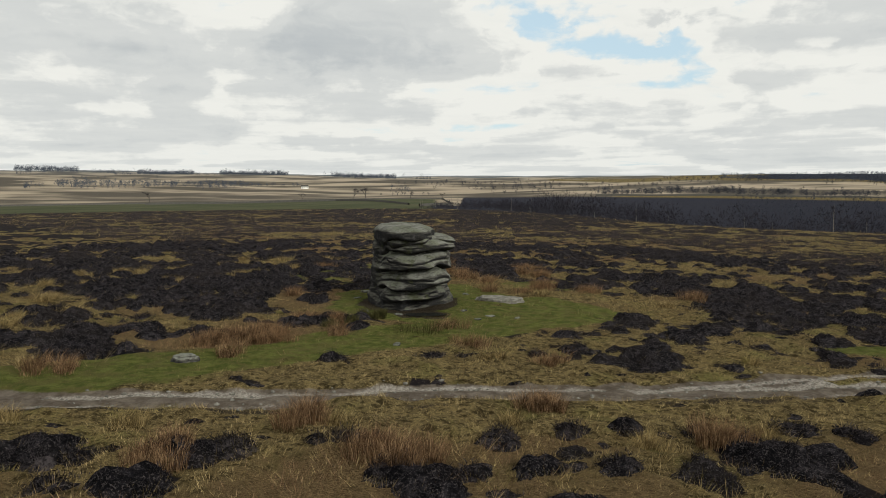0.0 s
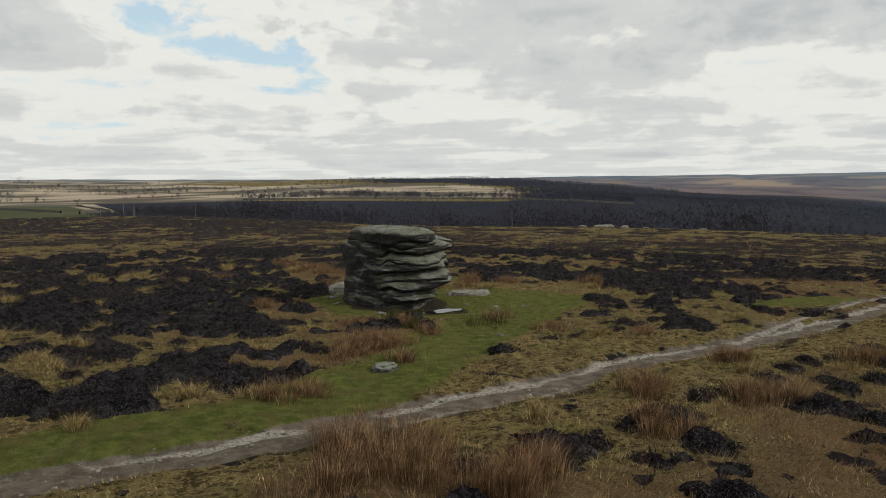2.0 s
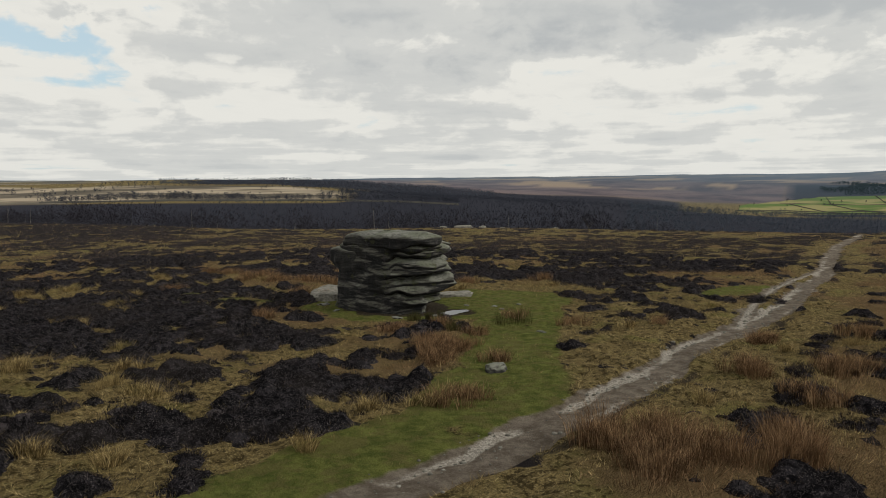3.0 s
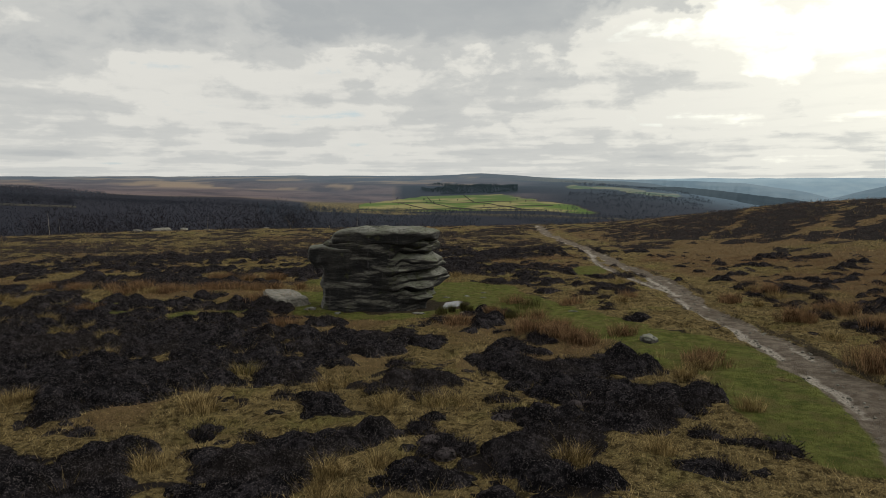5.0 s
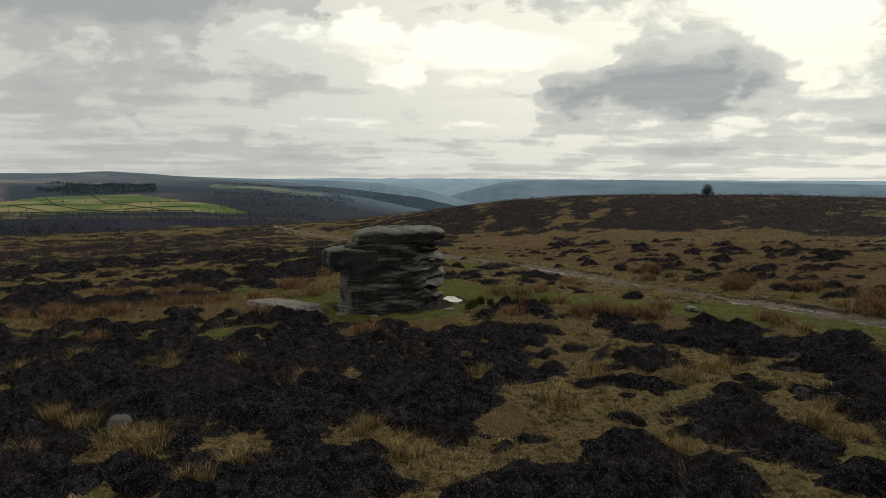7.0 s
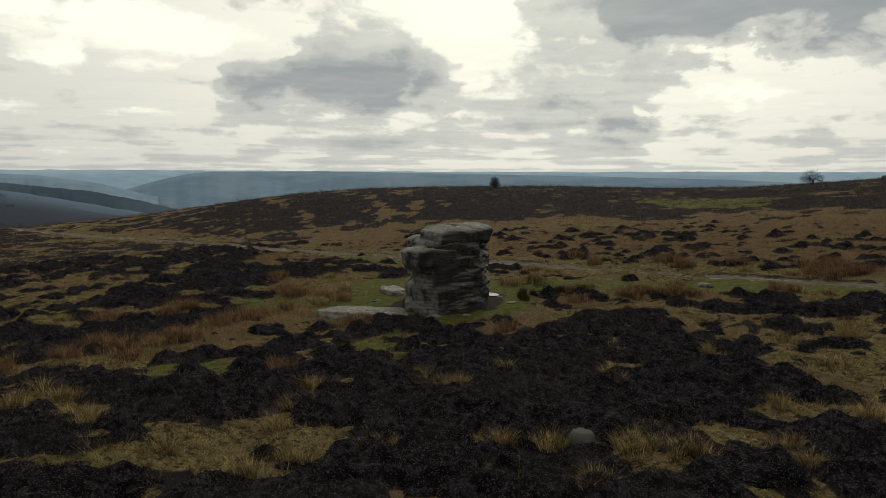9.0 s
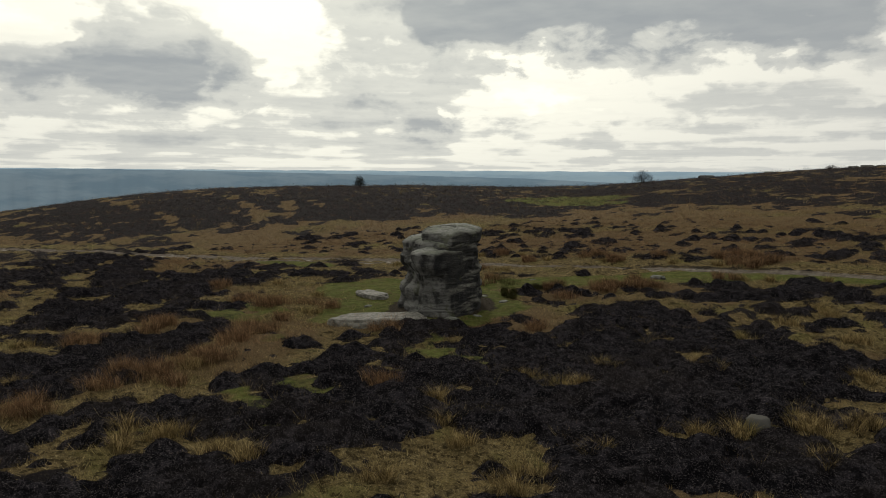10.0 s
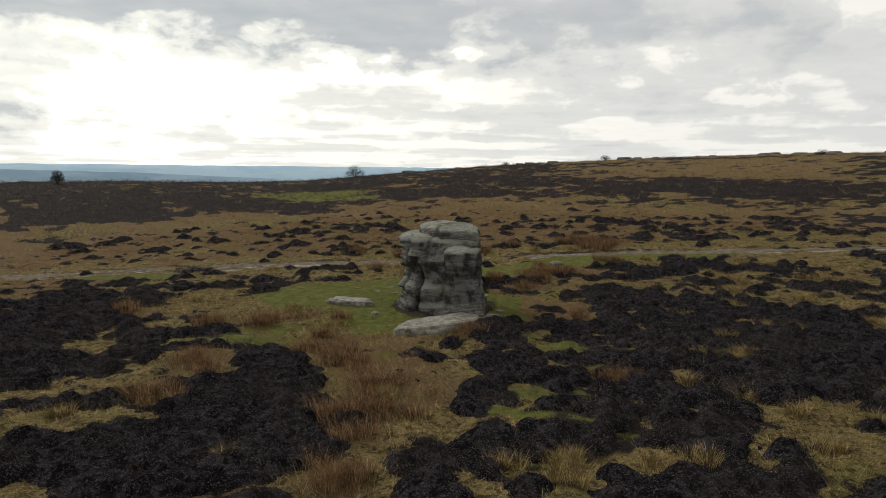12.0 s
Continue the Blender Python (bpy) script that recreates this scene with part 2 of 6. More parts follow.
def stone_look(n):
    p = n.place()
    a, b, c = n.noise(p, 0.9, 4), n.noise(p, 5.0, 6, 0.6), n.noise(p, 46.0, 4, 0.7)
    beds = n.noise(n.place((0.5, 0.5, 7.0)), 2.2, 5, 0.6, 0.4)
    pit = n.noise(p, 15.0, 5, 0.65)
    colour = n.mix(n.ramp(beds, 0.38, 0.62), (0.046, 0.044, 0.038), (0.080, 0.076, 0.066))
    colour = n.mix(n.ramp(b, 0.42, 0.64, 0.0, 0.45), colour, (0.110, 0.105, 0.090))
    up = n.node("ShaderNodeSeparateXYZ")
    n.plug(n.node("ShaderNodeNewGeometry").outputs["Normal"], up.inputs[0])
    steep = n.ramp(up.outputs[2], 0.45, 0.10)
    # dark algae and painted shade on the upright faces, washed off in paler runs
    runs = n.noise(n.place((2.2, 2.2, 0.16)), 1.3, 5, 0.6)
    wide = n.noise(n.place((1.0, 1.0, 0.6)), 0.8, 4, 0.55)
    algae_shade = n.math("MULTIPLY", steep, n.math("MULTIPLY", n.ramp(wide, 0.36, 0.50, 0.80, 1.0), n.ramp(runs, 0.34, 0.48, 0.78, 0.96)))
    colour = n.mix(algae_shade, colour, (0.0165, 0.0165, 0.0178))
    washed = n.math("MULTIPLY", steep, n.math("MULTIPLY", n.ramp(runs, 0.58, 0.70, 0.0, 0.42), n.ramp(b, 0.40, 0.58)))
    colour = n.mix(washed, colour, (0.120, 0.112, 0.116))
    # lichen on what faces the sky, with the light on the tops painted in
    lit_crust = n.math("MULTIPLY", n.ramp(up.outputs[2], 0.42, 0.80), n.ramp(b, 0.34, 0.52, 0.35, 1.0))
    colour = n.mix(n.math("MULTIPLY", lit_crust, 0.85), colour, n.mix(n.ramp(a, 0.4, 0.6), (0.180, 0.182, 0.160), (0.124, 0.132, 0.098)))
    # paler in patches where a face turns north
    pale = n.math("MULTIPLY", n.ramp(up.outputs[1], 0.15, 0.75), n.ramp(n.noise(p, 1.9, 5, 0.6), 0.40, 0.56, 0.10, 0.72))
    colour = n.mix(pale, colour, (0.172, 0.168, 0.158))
    # thin cracks along the beds
    seam = n.math("ABSOLUTE", n.math("SUBTRACT", n.noise(n.place((0.4, 0.4, 3.0)), 1.5, 3, 0.5, 0.2), 0.5))
    split = n.ramp(seam, 0.004, 0.022, 1.0, 0.0)
    colour = n.mix(n.math("MULTIPLY", split, 0.4), colour, (0.010, 0.010, 0.010))
    moss = n.ramp(n.noise(p, 1.4, 5, 0.6), 0.56, 0.68, 0.0, 0.55)
    colour = n.mix(moss, colour, (0.052, 0.057, 0.022))
    colour = n.mix(n.ramp(pit, 0.40, 0.33, 0.0, 0.55), colour, (0.018, 0.018, 0.017))
    colour = n.mix(n.ramp(c, 0.62, 0.69, 0.0, 0.45), colour, (0.34, 0.335, 0.31))
    bump = n.math("ADD", n.math("SUBTRACT", n.math("MULTIPLY", beds, 0.8), n.math("MULTIPLY", split, 0.35)), n.math("ADD", n.math("MULTIPLY", b, 0.45), n.math("ADD", n.math("MULTIPLY", pit, 0.30), n.math("MULTIPLY", c, 0.12))))
    return colour, 0.9, bump, 0.07


def pale_stone_look(n):
    p = n.place()
    b, c = n.noise(p, 4.0, 6, 0.65), n.noise(p, 30.0, 4, 0.7)
    colour = n.mix(n.ramp(b, 0.35, 0.65), (0.090, 0.085, 0.072), (0.215, 0.203, 0.176))
    colour = n.mix(n.math("MULTIPLY", n.ramp(c, 0.6, 0.7), 0.4), colour, (0.08, 0.075, 0.06))
    return colour, 0.9, n.math("ADD", b, n.math("MULTIPLY", c, 0.2)), 0.05


def plant_look(dark, mid, light, share=0.5, tint=None):
    def look_of(n):
        isle = n.node("ShaderNodeNewGeometry").outputs["Random Per Island"]
        patch = n.noise(n.place(), 0.5, 3)
        colour = n.mix(n.ramp(isle, 0.0, share), dark, mid)
        colour = n.mix(n.ramp(isle, share, 1.0), colour, light)
        tuft = n.noise(n.place(), 3.4, 4, 0.7)
        colour = n.mix(n.math("MULTIPLY", n.ramp(tuft, 0.53, 0.43), 0.75), colour, dark)
        colour = n.mix(n.math("MULTIPLY", n.ramp(tuft, 0.55, 0.72), 0.55), colour, light)
        colour = n.mix(n.math("MULTIPLY", n.ramp(patch, 0.45, 0.65), 0.35), colour, mid)
        if tint is not None:
            colour = n.mix(n.math("MULTIPLY", n.ramp(n.noise(n.place(), 0.45, 4, 0.6), 0.54, 0.68), 0.5), colour, tint)
        return colour, 0.9, None, 0
    return look_of


def heather_look(dark, mid, light, mat=False):
    def look_of(n):
        p = n.place()
        isle = n.ramp(n.noise(p, 1.7, 4, 0.6), 0.35, 0.65, 0.0, 0.7) if mat else n.node("ShaderNodeNewGeometry").outputs["Random Per Island"]
        sprig, lump = n.noise(p, 22.0, 5, 0.7), n.noise(p, 5.0, 4, 0.6)
        colour = n.mix(n.ramp(isle, 0.0, 1.0), dark, mid)
        colour = n.mix(n.ramp(isle, 0.70, 0.95, 0.0, 0.45), colour, light)
        colour = n.mix(n.ramp(sprig, 0.51, 0.64, 0.0, 0.68), colour, light)
        colour = n.mix(n.ramp(lump, 0.51, 0.40, 0.0, 0.85), colour, dark)
        colour = n.mix(n.ramp(n.noise(p, 0.3, 3), 0.48, 0.66, 0.0, 0.25), colour, (0.055, 0.045, 0.040))
        return colour, 0.95, n.math("ADD", sprig, n.math("MULTIPLY", lump, 1.2)), 0.16
    return look_of


def water_look(n):
    return (0.02, 0.02, 0.018), 0.03, n.noise(n.place(), 6.0, 2), 0.002


def wall_look(n):
    b = n.noise(n.place(), 0.8, 4)
    return n.mix(b, (0.05, 0.048, 0.043), (0.11, 0.105, 0.095)), 0.95, None, 0


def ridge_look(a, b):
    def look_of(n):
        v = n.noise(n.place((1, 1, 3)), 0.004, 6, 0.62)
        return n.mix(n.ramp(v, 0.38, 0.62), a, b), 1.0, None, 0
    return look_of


M_GROUND = material("moorland_ground", ground_look, 0.02)
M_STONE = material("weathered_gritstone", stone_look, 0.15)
M_PALE = material("pale_gritstone", pale_stone_look, 0.15)
M_HEATHER = material("winter_heather", heather_look((0.0105, 0.0100, 0.0118), (0.046, 0.0412, 0.0470), (0.168, 0.143, 0.146)), sheer=0.08)
M_MAT = material("heather_mat", heather_look((0.0080, 0.0078, 0.0092), (0.044, 0.0400, 0.0460), (0.175, 0.150, 0.152), True), sheer=0.08)
# lighter copy of the heather: lit tops and haze of distance put into its colour
M_FAR_HEATHER = material("far_heather_lightened", plant_look((0.022, 0.0185, 0.0190), (0.066, 0.053, 0.052), (0.17, 0.135, 0.122)), sheer=0.12)
M_GRASS = material("bleached_moor_grass", plant_look((0.032, 0.022, 0.011), (0.222, 0.160, 0.069), (0.60, 0.462, 0.232), 0.5, (0.172, 0.158, 0.048)), sheer=0.16)
M_RUSH = material("rusty_rush", plant_look((0.034, 0.020, 0.012), (0.172, 0.100, 0.052), (0.46, 0.31, 0.18)), sheer=0.16)
M_GREENRUSH = material("green_rush", plant_look((0.025, 0.024, 0.010), (0.055, 0.055, 0.02), (0.10, 0.09, 0.035)))
M_TWIG = material("bare_birch_twigs", plant_look((0.024, 0.0225, 0.0280), (0.030, 0.0280, 0.0345), (0.038, 0.0350, 0.0420)))
M_TRUNK = material("grey_bark", plant_look((0.04, 0.036, 0.034), (0.10, 0.09, 0.08), (0.26, 0.25, 0.23), 0.85))
M_CONIFER = material("dark_conifer", plant_look((0.020, 0.022, 0.015), (0.034, 0.036, 0.024), (0.052, 0.052, 0.036)))
# far trees: blue haze mixed into their own colours
M_PLANTATION = material("hazy_valley_conifers", plant_look((0.052, 0.078, 0.092), (0.060, 0.088, 0.104), (0.068, 0.098, 0.114)))
M_FARWOOD = material("hazy_far_woods", plant_look((0.038, 0.041, 0.054), (0.045, 0.049, 0.064), (0.053, 0.057, 0.073)))
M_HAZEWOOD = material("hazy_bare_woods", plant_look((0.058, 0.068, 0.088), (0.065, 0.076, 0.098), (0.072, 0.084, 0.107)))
M_TURF = material("short_turf", plant_look((0.048, 0.058, 0.015), (0.122, 0.138, 0.034), (0.28, 0.25, 0.10)), sheer=0.3)
M_WATER = material("still_water", water_look, 0.5)
M_WALL = material("drystone_wall", wall_look)
M_LIME = material("limewash", lambda n: (n.mix(n.noise(n.place(), 1.5, 4), (0.62, 0.61, 0.57), (0.78, 0.77, 0.73)), 0.9, None, 0))
# ridges turn bluer and paler with distance: haze is in their base colours
M_RIDGE = material("hazy_near_hills", ridge_look((0.046, 0.066, 0.086), (0.062, 0.084, 0.105)))
M_MID = material("hazy_middle_hills", ridge_look((0.145, 0.208, 0.268), (0.188, 0.250, 0.306)))
M_FAR = material("hazy_far_hills", ridge_look((0.26, 0.36, 0.45), (0.31, 0.41, 0.49)))


# ---------------------------------------------------------------- helpers for meshes
def fast_mesh(name, verts, faces, mat, smooth=False):
    """Vertices as an array (n, 3), faces as an array (m, 3) or (m, 4)."""
    me = bpy.data.meshes.new(name)
    verts, faces = np.asarray(verts, dtype=np.float32), np.asarray(faces, dtype=np.int32)
    k = faces.shape[1]
    me.vertices.add(len(verts))
    me.vertices.foreach_set("co", verts.ravel())
    me.loops.add(faces.size)
    me.loops.foreach_set("vertex_index", faces.ravel())
    me.polygons.add(len(faces))
    me.polygons.foreach_set("loop_start", np.arange(0, faces.size, k, dtype=np.int32))
    me.update(calc_edges=True)
    if smooth:
        me.polygons.foreach_set("use_smooth", np.ones(len(faces), dtype=bool))
    me.materials.append(mat)
    return me


def part(name, me, parent=None, label=""):
    ob = new(name, me)
    if parent is not None:
        ob.parent = parent
    return tagged(ob, label)


def lattice(ix, iy, seed):
    h = (ix.astype(np.int64) * 374761393 + iy.astype(np.int64) * 668265263 + seed * 974634777) & 0x7FFFFFFF
    h = ((h ^ (h >> 13)) * 1274126177) & 0x7FFFFFFF
    return ((h ^ (h >> 16)) & 0xFFFF) / 65535.0


def value_noise(x, y, seed):
    ix, iy = np.floor(x), np.floor(y)
    fx, fy = x - ix, y - iy
    fx, fy = fx * fx * (3 - 2 * fx), fy * fy * (3 - 2 * fy)
    a, b = lattice(ix, iy, seed), lattice(ix + 1, iy, seed)
    c, d = lattice(ix, iy + 1, seed), lattice(ix + 1, iy + 1, seed)
    return (a * (1 - fx) + b * fx) * (1 - fy) + (c * (1 - fx) + d * fx) * fy


def fbm(x, y, size, octaves=4, seed=1):
    """Smooth noise about 0, features of that many metres, mostly within -0.5 to 0.5."""
    total, amp, norm = 0.0, 1.0, 0.0
    for i in range(octaves):
        total = total + amp * (value_noise(x / size + 17.3 * i, y / size - 9.1 * i, seed + i) - 0.5)
        norm, amp, size = norm + amp, amp * 0.55, size / 2.03
    return total / norm * 1.7


def smooth(v, lo, hi):
    t = np.clip((v - lo) / (hi - lo), 0, 1)
    return t * t * (3 - 2 * t)


# ---------------------------------------------------------------- the lie of the land
# heights by bearing, every 22.5 degrees clockwise from north (y), from the puddle by the stone
RING_20 = (-.10, -.40, -.50, -.60, -.60, -.45, -.15, .15, .50, .75, .75, .65, .40, .30, .20, .05)
RING_45 = (-.6, -.9, -1.3, -1.4, -1.3, -.9, .3, 1.3, 2.2, 2.6, 2.4, 2.0, 1.2, .9, .5, 0)
CREST_R = (168, 118, 118, 108, 106, 94, 86, 104, 122, 140, 150, 170, 200, 220, 220, 200)
CREST_Z = (-2.6, -3.2, -3.7, -3.3, -2.0, 3.2, 4.4, 4.4, 8.1, 11.1, 12.0, 11.0, 8.0, 3.0, -2.4, -3.0)
PAST_110 = (-5, -26, -34, -30, -24, -20, -22, -22, -12, -10, -10, -10, 0, 0, -4, -5)
AT_700 = (-9, -9, -18, -62, -85, -130, -150, -150, -120, -100, -100, -80, -40, -10, -8, -9)
AT_1400 = (2, 8, -18, -50, -57, -150, -190, -190, -160, -120, -80, -60, -30, 8, 18, 10)
AT_2400 = (13, 10, 2, -8, -24, -180, -200, -200, -160, -120, -60, -40, 0, 20, 42, 34)
AT_3400 = (18, 12, 14, 24, -10, -200, -200, -200, -160, -120, -40, -20, 10, 30, 46, 40)
AT_4600 = (10, 8, 10, 14, -20, -200, -200, -200, -160, -120, -30, -20, 0, 10, 20, 20)


def around(table, bearing):
    """Smooth periodic reading of a table by bearing in degrees."""
    t = np.asarray(table, dtype=float)
    u = (bearing / 22.5) % 16
    i = np.floor(u).astype(int) % 16
    f = u - np.floor(u)
    p0, p1, p2, p3 = t[(i - 1) % 16], t[i], t[(i + 1) % 16], t[(i + 2) % 16]
    return p1 + 0.5 * f * (p2 - p0 + f * (2 * p0 - 5 * p1 + 4 * p2 - p3 + f * (3 * (p1 - p2) + p3 - p0)))


def land(x, y):
    """Height of the ground without its small bumps."""
    x, y = np.asarray(x, dtype=float), np.asarray(y, dtype=float)
    r = np.hypot(x, y)
    b = np.degrees(np.arctan2(x, y)) % 360
    rc = around(CREST_R, b)
    knots_r = [0 * r, 0 * r + 20, 0 * r + 45, rc, rc + 110, 0 * r + 700, 0 * r + 1400, 0 * r + 2400, 0 * r + 3400, 0 * r + 4600, 0 * r + 9000]
    knots_z = [0 * r] + [around(t, b) for t in (RING_20, RING_45, CREST_Z, PAST_110, AT_700, AT_1400, AT_2400, AT_3400, AT_4600, AT_4600)]
    # slopes at the knots, then a cubic between each pair
    slopes = []
    for i in range(len(knots_r)):
        a, c = max(i - 1, 0), min(i + 1, len(knots_r) - 1)
        s = (knots_z[c] - knots_z[a]) / (knots_r[c] - knots_r[a])
        if i == 0:
            s = 0 * r
        if i == 3:
            s = (knots_z[3] - knots_z[2]) / (knots_r[3] - knots_r[2]) * 0.35
        slopes.append(s)
    z = knots_z[-1] + 0 * r
    for i in range(len(knots_r) - 1):
        w = knots_r[i + 1] - knots_r[i]
        t = np.clip((r - knots_r[i]) / w, 0, 1)
        h = ((2 * t ** 3 - 3 * t ** 2 + 1) * knots_z[i] + (t ** 3 - 2 * t ** 2 + t) * w * slopes[i]
             + (3 * t ** 2 - 2 * t ** 3) * knots_z[i + 1] + (t ** 3 - t ** 2) * w * slopes[i + 1])
        z = np.where((r >= knots_r[i]) & (r < knots_r[i + 1]), h, z)
    bx, by = 3000 * math.sin(radians(77)), 3000 * math.cos(radians(77))
    return z + 20 * np.exp(-(((x - bx) ** 2 + (y - by) ** 2) / 260.0 ** 2))


def polyline_distance(x, y, points):
    best = np.full(np.shape(x), 1e9)
    for (ax, ay), (bx, by) in zip(points[:-1], points[1:]):
        dx, dy = bx - ax, by - ay
        t = np.clip(((x - ax) * dx + (y - ay) * dy) / (dx * dx + dy * dy), 0, 1)
        best = np.minimum(best, np.hypot(x - ax - t * dx, y - ay - t * dy))
    return best


# ---------------------------------------------------------------- plan of the moor
TRACK = [(-62, -19), (-32, -16.8), (-21, -16.2), (-14.5, -16.1), (-9, -15.2), (-3.5, -14.2), (1.5, -13.0), (6.5, -12.3), (12, -11.6),
         (18, -10.4), (25, -8.6), (31, -7.0), (37, -5.9), (46, -3.2), (57, 0.2), (76, 5.6), (92, 9.0), (112, 13)]
BRANCH = [(8, -12), (13, -10.2), (19, -8.2), (26, -6.4), (32, -5.2), (40, -4.2), (46, -3.2)]
TURF_LINE = [(-19, -15.0), (-12.5, -14.0), (-8.5, -11.8), (-4.6, -8.4), (-0.8, -5.0), (2.6, -3.0), (7.5, 0.2)]
STONE_CENTRE = (-0.75, 3.3)


def line_side(x, y, points):
    """Distance to a line, positive on its left."""
    best, side = np.full(np.shape(x), 1e9), np.ones(np.shape(x))
    for (ax, ay), (bx, by) in zip(points[:-1], points[1:]):
        dx, dy = bx - ax, by - ay
        t = np.clip(((x - ax) * dx + (y - ay) * dy) / (dx * dx + dy * dy), 0, 1)
        d = np.hypot(x - ax - t * dx, y - ay - t * dy)
        nearer = d < best
        side = np.where(nearer, np.where(dx * (y - ay) - dy * (x - ax) > 0, 1.0, -1.0), side)
        best = np.minimum(best, d)
    return best * side


def track_mask(x, y):
    d = line_side(x, y, TRACK) + 0.45 * fbm(x, y, 2.2, 3, 31)
    west = smooth(-x, 1, 12)
    body = smooth(d, -0.95, -0.6) * (1 - smooth(d, 0.6 + 0.1 * west, 0.95 + 0.4 * west))
    lane = 1 - smooth(polyline_distance(x, y, BRANCH) + 0.4 * fbm(x, y, 1.5, 2, 33), 0.25, 0.6)
    return np.maximum(body, lane)


def gravel_mask(x, y):
    d = line_side(x, y, TRACK) + 0.35 * fbm(x, y, 1.4, 3, 32)
    a = np.exp(-((d - 0.45) / 0.30) ** 2) * np.clip(0.85 + 1.1 * fbm(x, y, 2.6, 3, 38), 0, 1)
    b = 0.8 * np.exp(-((d + 0.55) / 0.22) ** 2) * (0.5 + fbm(x, y, 3.0, 2, 34))
    lane = 0.8 * (1 - smooth(polyline_distance(x, y, BRANCH), 0.1, 0.45))
    return np.clip(np.maximum.reduce([a, b, lane]), 0, 1) * smooth(x, -40, -30)


def mire_mask(x, y):
    d = line_side(x, y, TRACK) + 0.5 * fbm(x, y, 2.0, 3, 35)
    wet = 0.9 * np.exp(-((d + 1.2) / 0.32) ** 2) * smooth(fbm(x, y, 5.0, 2, 36), -0.15, 0.1)
    # bare soil trodden round the foot of the rock and by the puddle
    foot = np.hypot((x + 0.7) / 2.7, (y - 3.7) / 3.5) + 0.22 * fbm(x, y, 1.3, 3, 39)
    pool = np.hypot((x - 0.3) / 1.5, y / 0.9) + 0.3 * fbm(x, y, 0.8, 3, 40)
    return np.maximum.reduce([wet, 0.95 * (1 - smooth(foot, 0.90, 1.12)), 0.9 * (1 - smooth(pool, 0.8, 1.2))])


def turf_mask(x, y):
    d = polyline_distance(x, y, TURF_LINE) + 0.9 * fbm(x, y, 3.5, 3, 37)
    line = 1 - smooth(d, 1.5, 2.5)
    round_stone = np.hypot((x - 0.1) / 5.3, (y - 4.0) / 6.6) + 0.26 * fbm(x, y, 3.0, 3, 41)
    ring = 1 - smooth(round_stone, 0.85, 1.1)
    east = 1 - smooth(np.hypot((x - 5.5) / 5.0, (y - 1.8) / 3.6) + 0.3 * fbm(x, y, 2.5, 3, 43), 0.8, 1.1)
    bend = 1 - smooth(np.hypot((x - 22) / 5.5, (y + 5.6) / 1.6), 0.7, 1.1)
    # mossy green between the tussocks north of the rock
    moss = smooth(fbm(x, y, 2.4, 3, 49), 0.13, 0.24) * smooth(y, 6, 10) * (1 - smooth(np.hypot(x + 1, y - 13), 9, 15))
    whole = np.maximum.reduce([line, ring, east, bend, 0.50 * moss])
    return np.clip(whole * (1.0 + 0.9 * fbm(x, y, 1.3, 3, 45)) , 0, 1)


# patches of the moor near the stone: x, y, half length, half width, turn in degrees
HEATHER_A = (
    (-0.1, -17.9, 0.5, 0.9, 10), (-0.7, -18, 0.5, 0.4, 110), (-2.7, -18.2, 1.4, 0.5, 19), (-3.1, -18.9, 0.8, 1.1, 110), (-3.9, -20.8, 0.8, 0.3, 26),
    (-2.2, -9.7, 0.6, 0.4, 11), (-4.5, -19.2, 0.6, 0.3, 26), (-5.6, -21, 0.6, 0.8, 106), (-6, -19.3, 0.7, 0.3, 31), (-6.9, -19.3, 0.5, 0.3, 33),
    (-7.1, -19.7, 0.8, 1, 111), (-10.2, -22.1, 0.5, 0.5, 107), (-9.5, -20, 0.4, 0.5, 113), (-10.4, -9.6, 0.5, 0.4, 140), (-14.7, -13.3, 0.7, 0.9, 143),
    (-11.2, -9.1, 0.6, 0.5, 29), (-8.3, -6.1, 0.6, 0.6, 89), (-18.9, -13.4, 0.5, 0.5, 156), (-15.5, -10.8, 0.9, 1.1, 149),
)
HEATHER_B = (
    (-19.7, -13.2, 0.4, 0.3, 66), (-16.9, -11.2, 0.8, 0.4, 153), (-11.7, -7.7, 0.7, 0.4, 145), (-19.3, -12.7, 0.8, 0.3, 68), (-13.5, -8.8, 3.7, 1.8, 170),
    (-15.6, -10, 1.4, 1, 78), (-18.8, -11.5, 0.3, 0.3, 72), (-8.8, -5.2, 0.6, 0.3, 143), (-18.1, -10.6, 0.7, 0.6, 157), (-18, -10.4, 0.5, 0.7, 76),
    (-14.2, -8.1, 1.6, 1.3, 84), (-9, -5.1, 1.1, 1.5, 91), (-21.1, -11.7, 0.7, 0.3, 69), (-16.6, -9.1, 0.9, 0.9, 155), (-12.5, -6.6, 0.8, 0.6, 29),
    (-14.9, -7.7, 1.2, 1.3, 152), (-14.7, -7.2, 1.6, 1.3, 33), (-11.1, -5.2, 1.1, 0.5, 147), (-20.1, -8.9, 0.9, 0.4, 79),
)
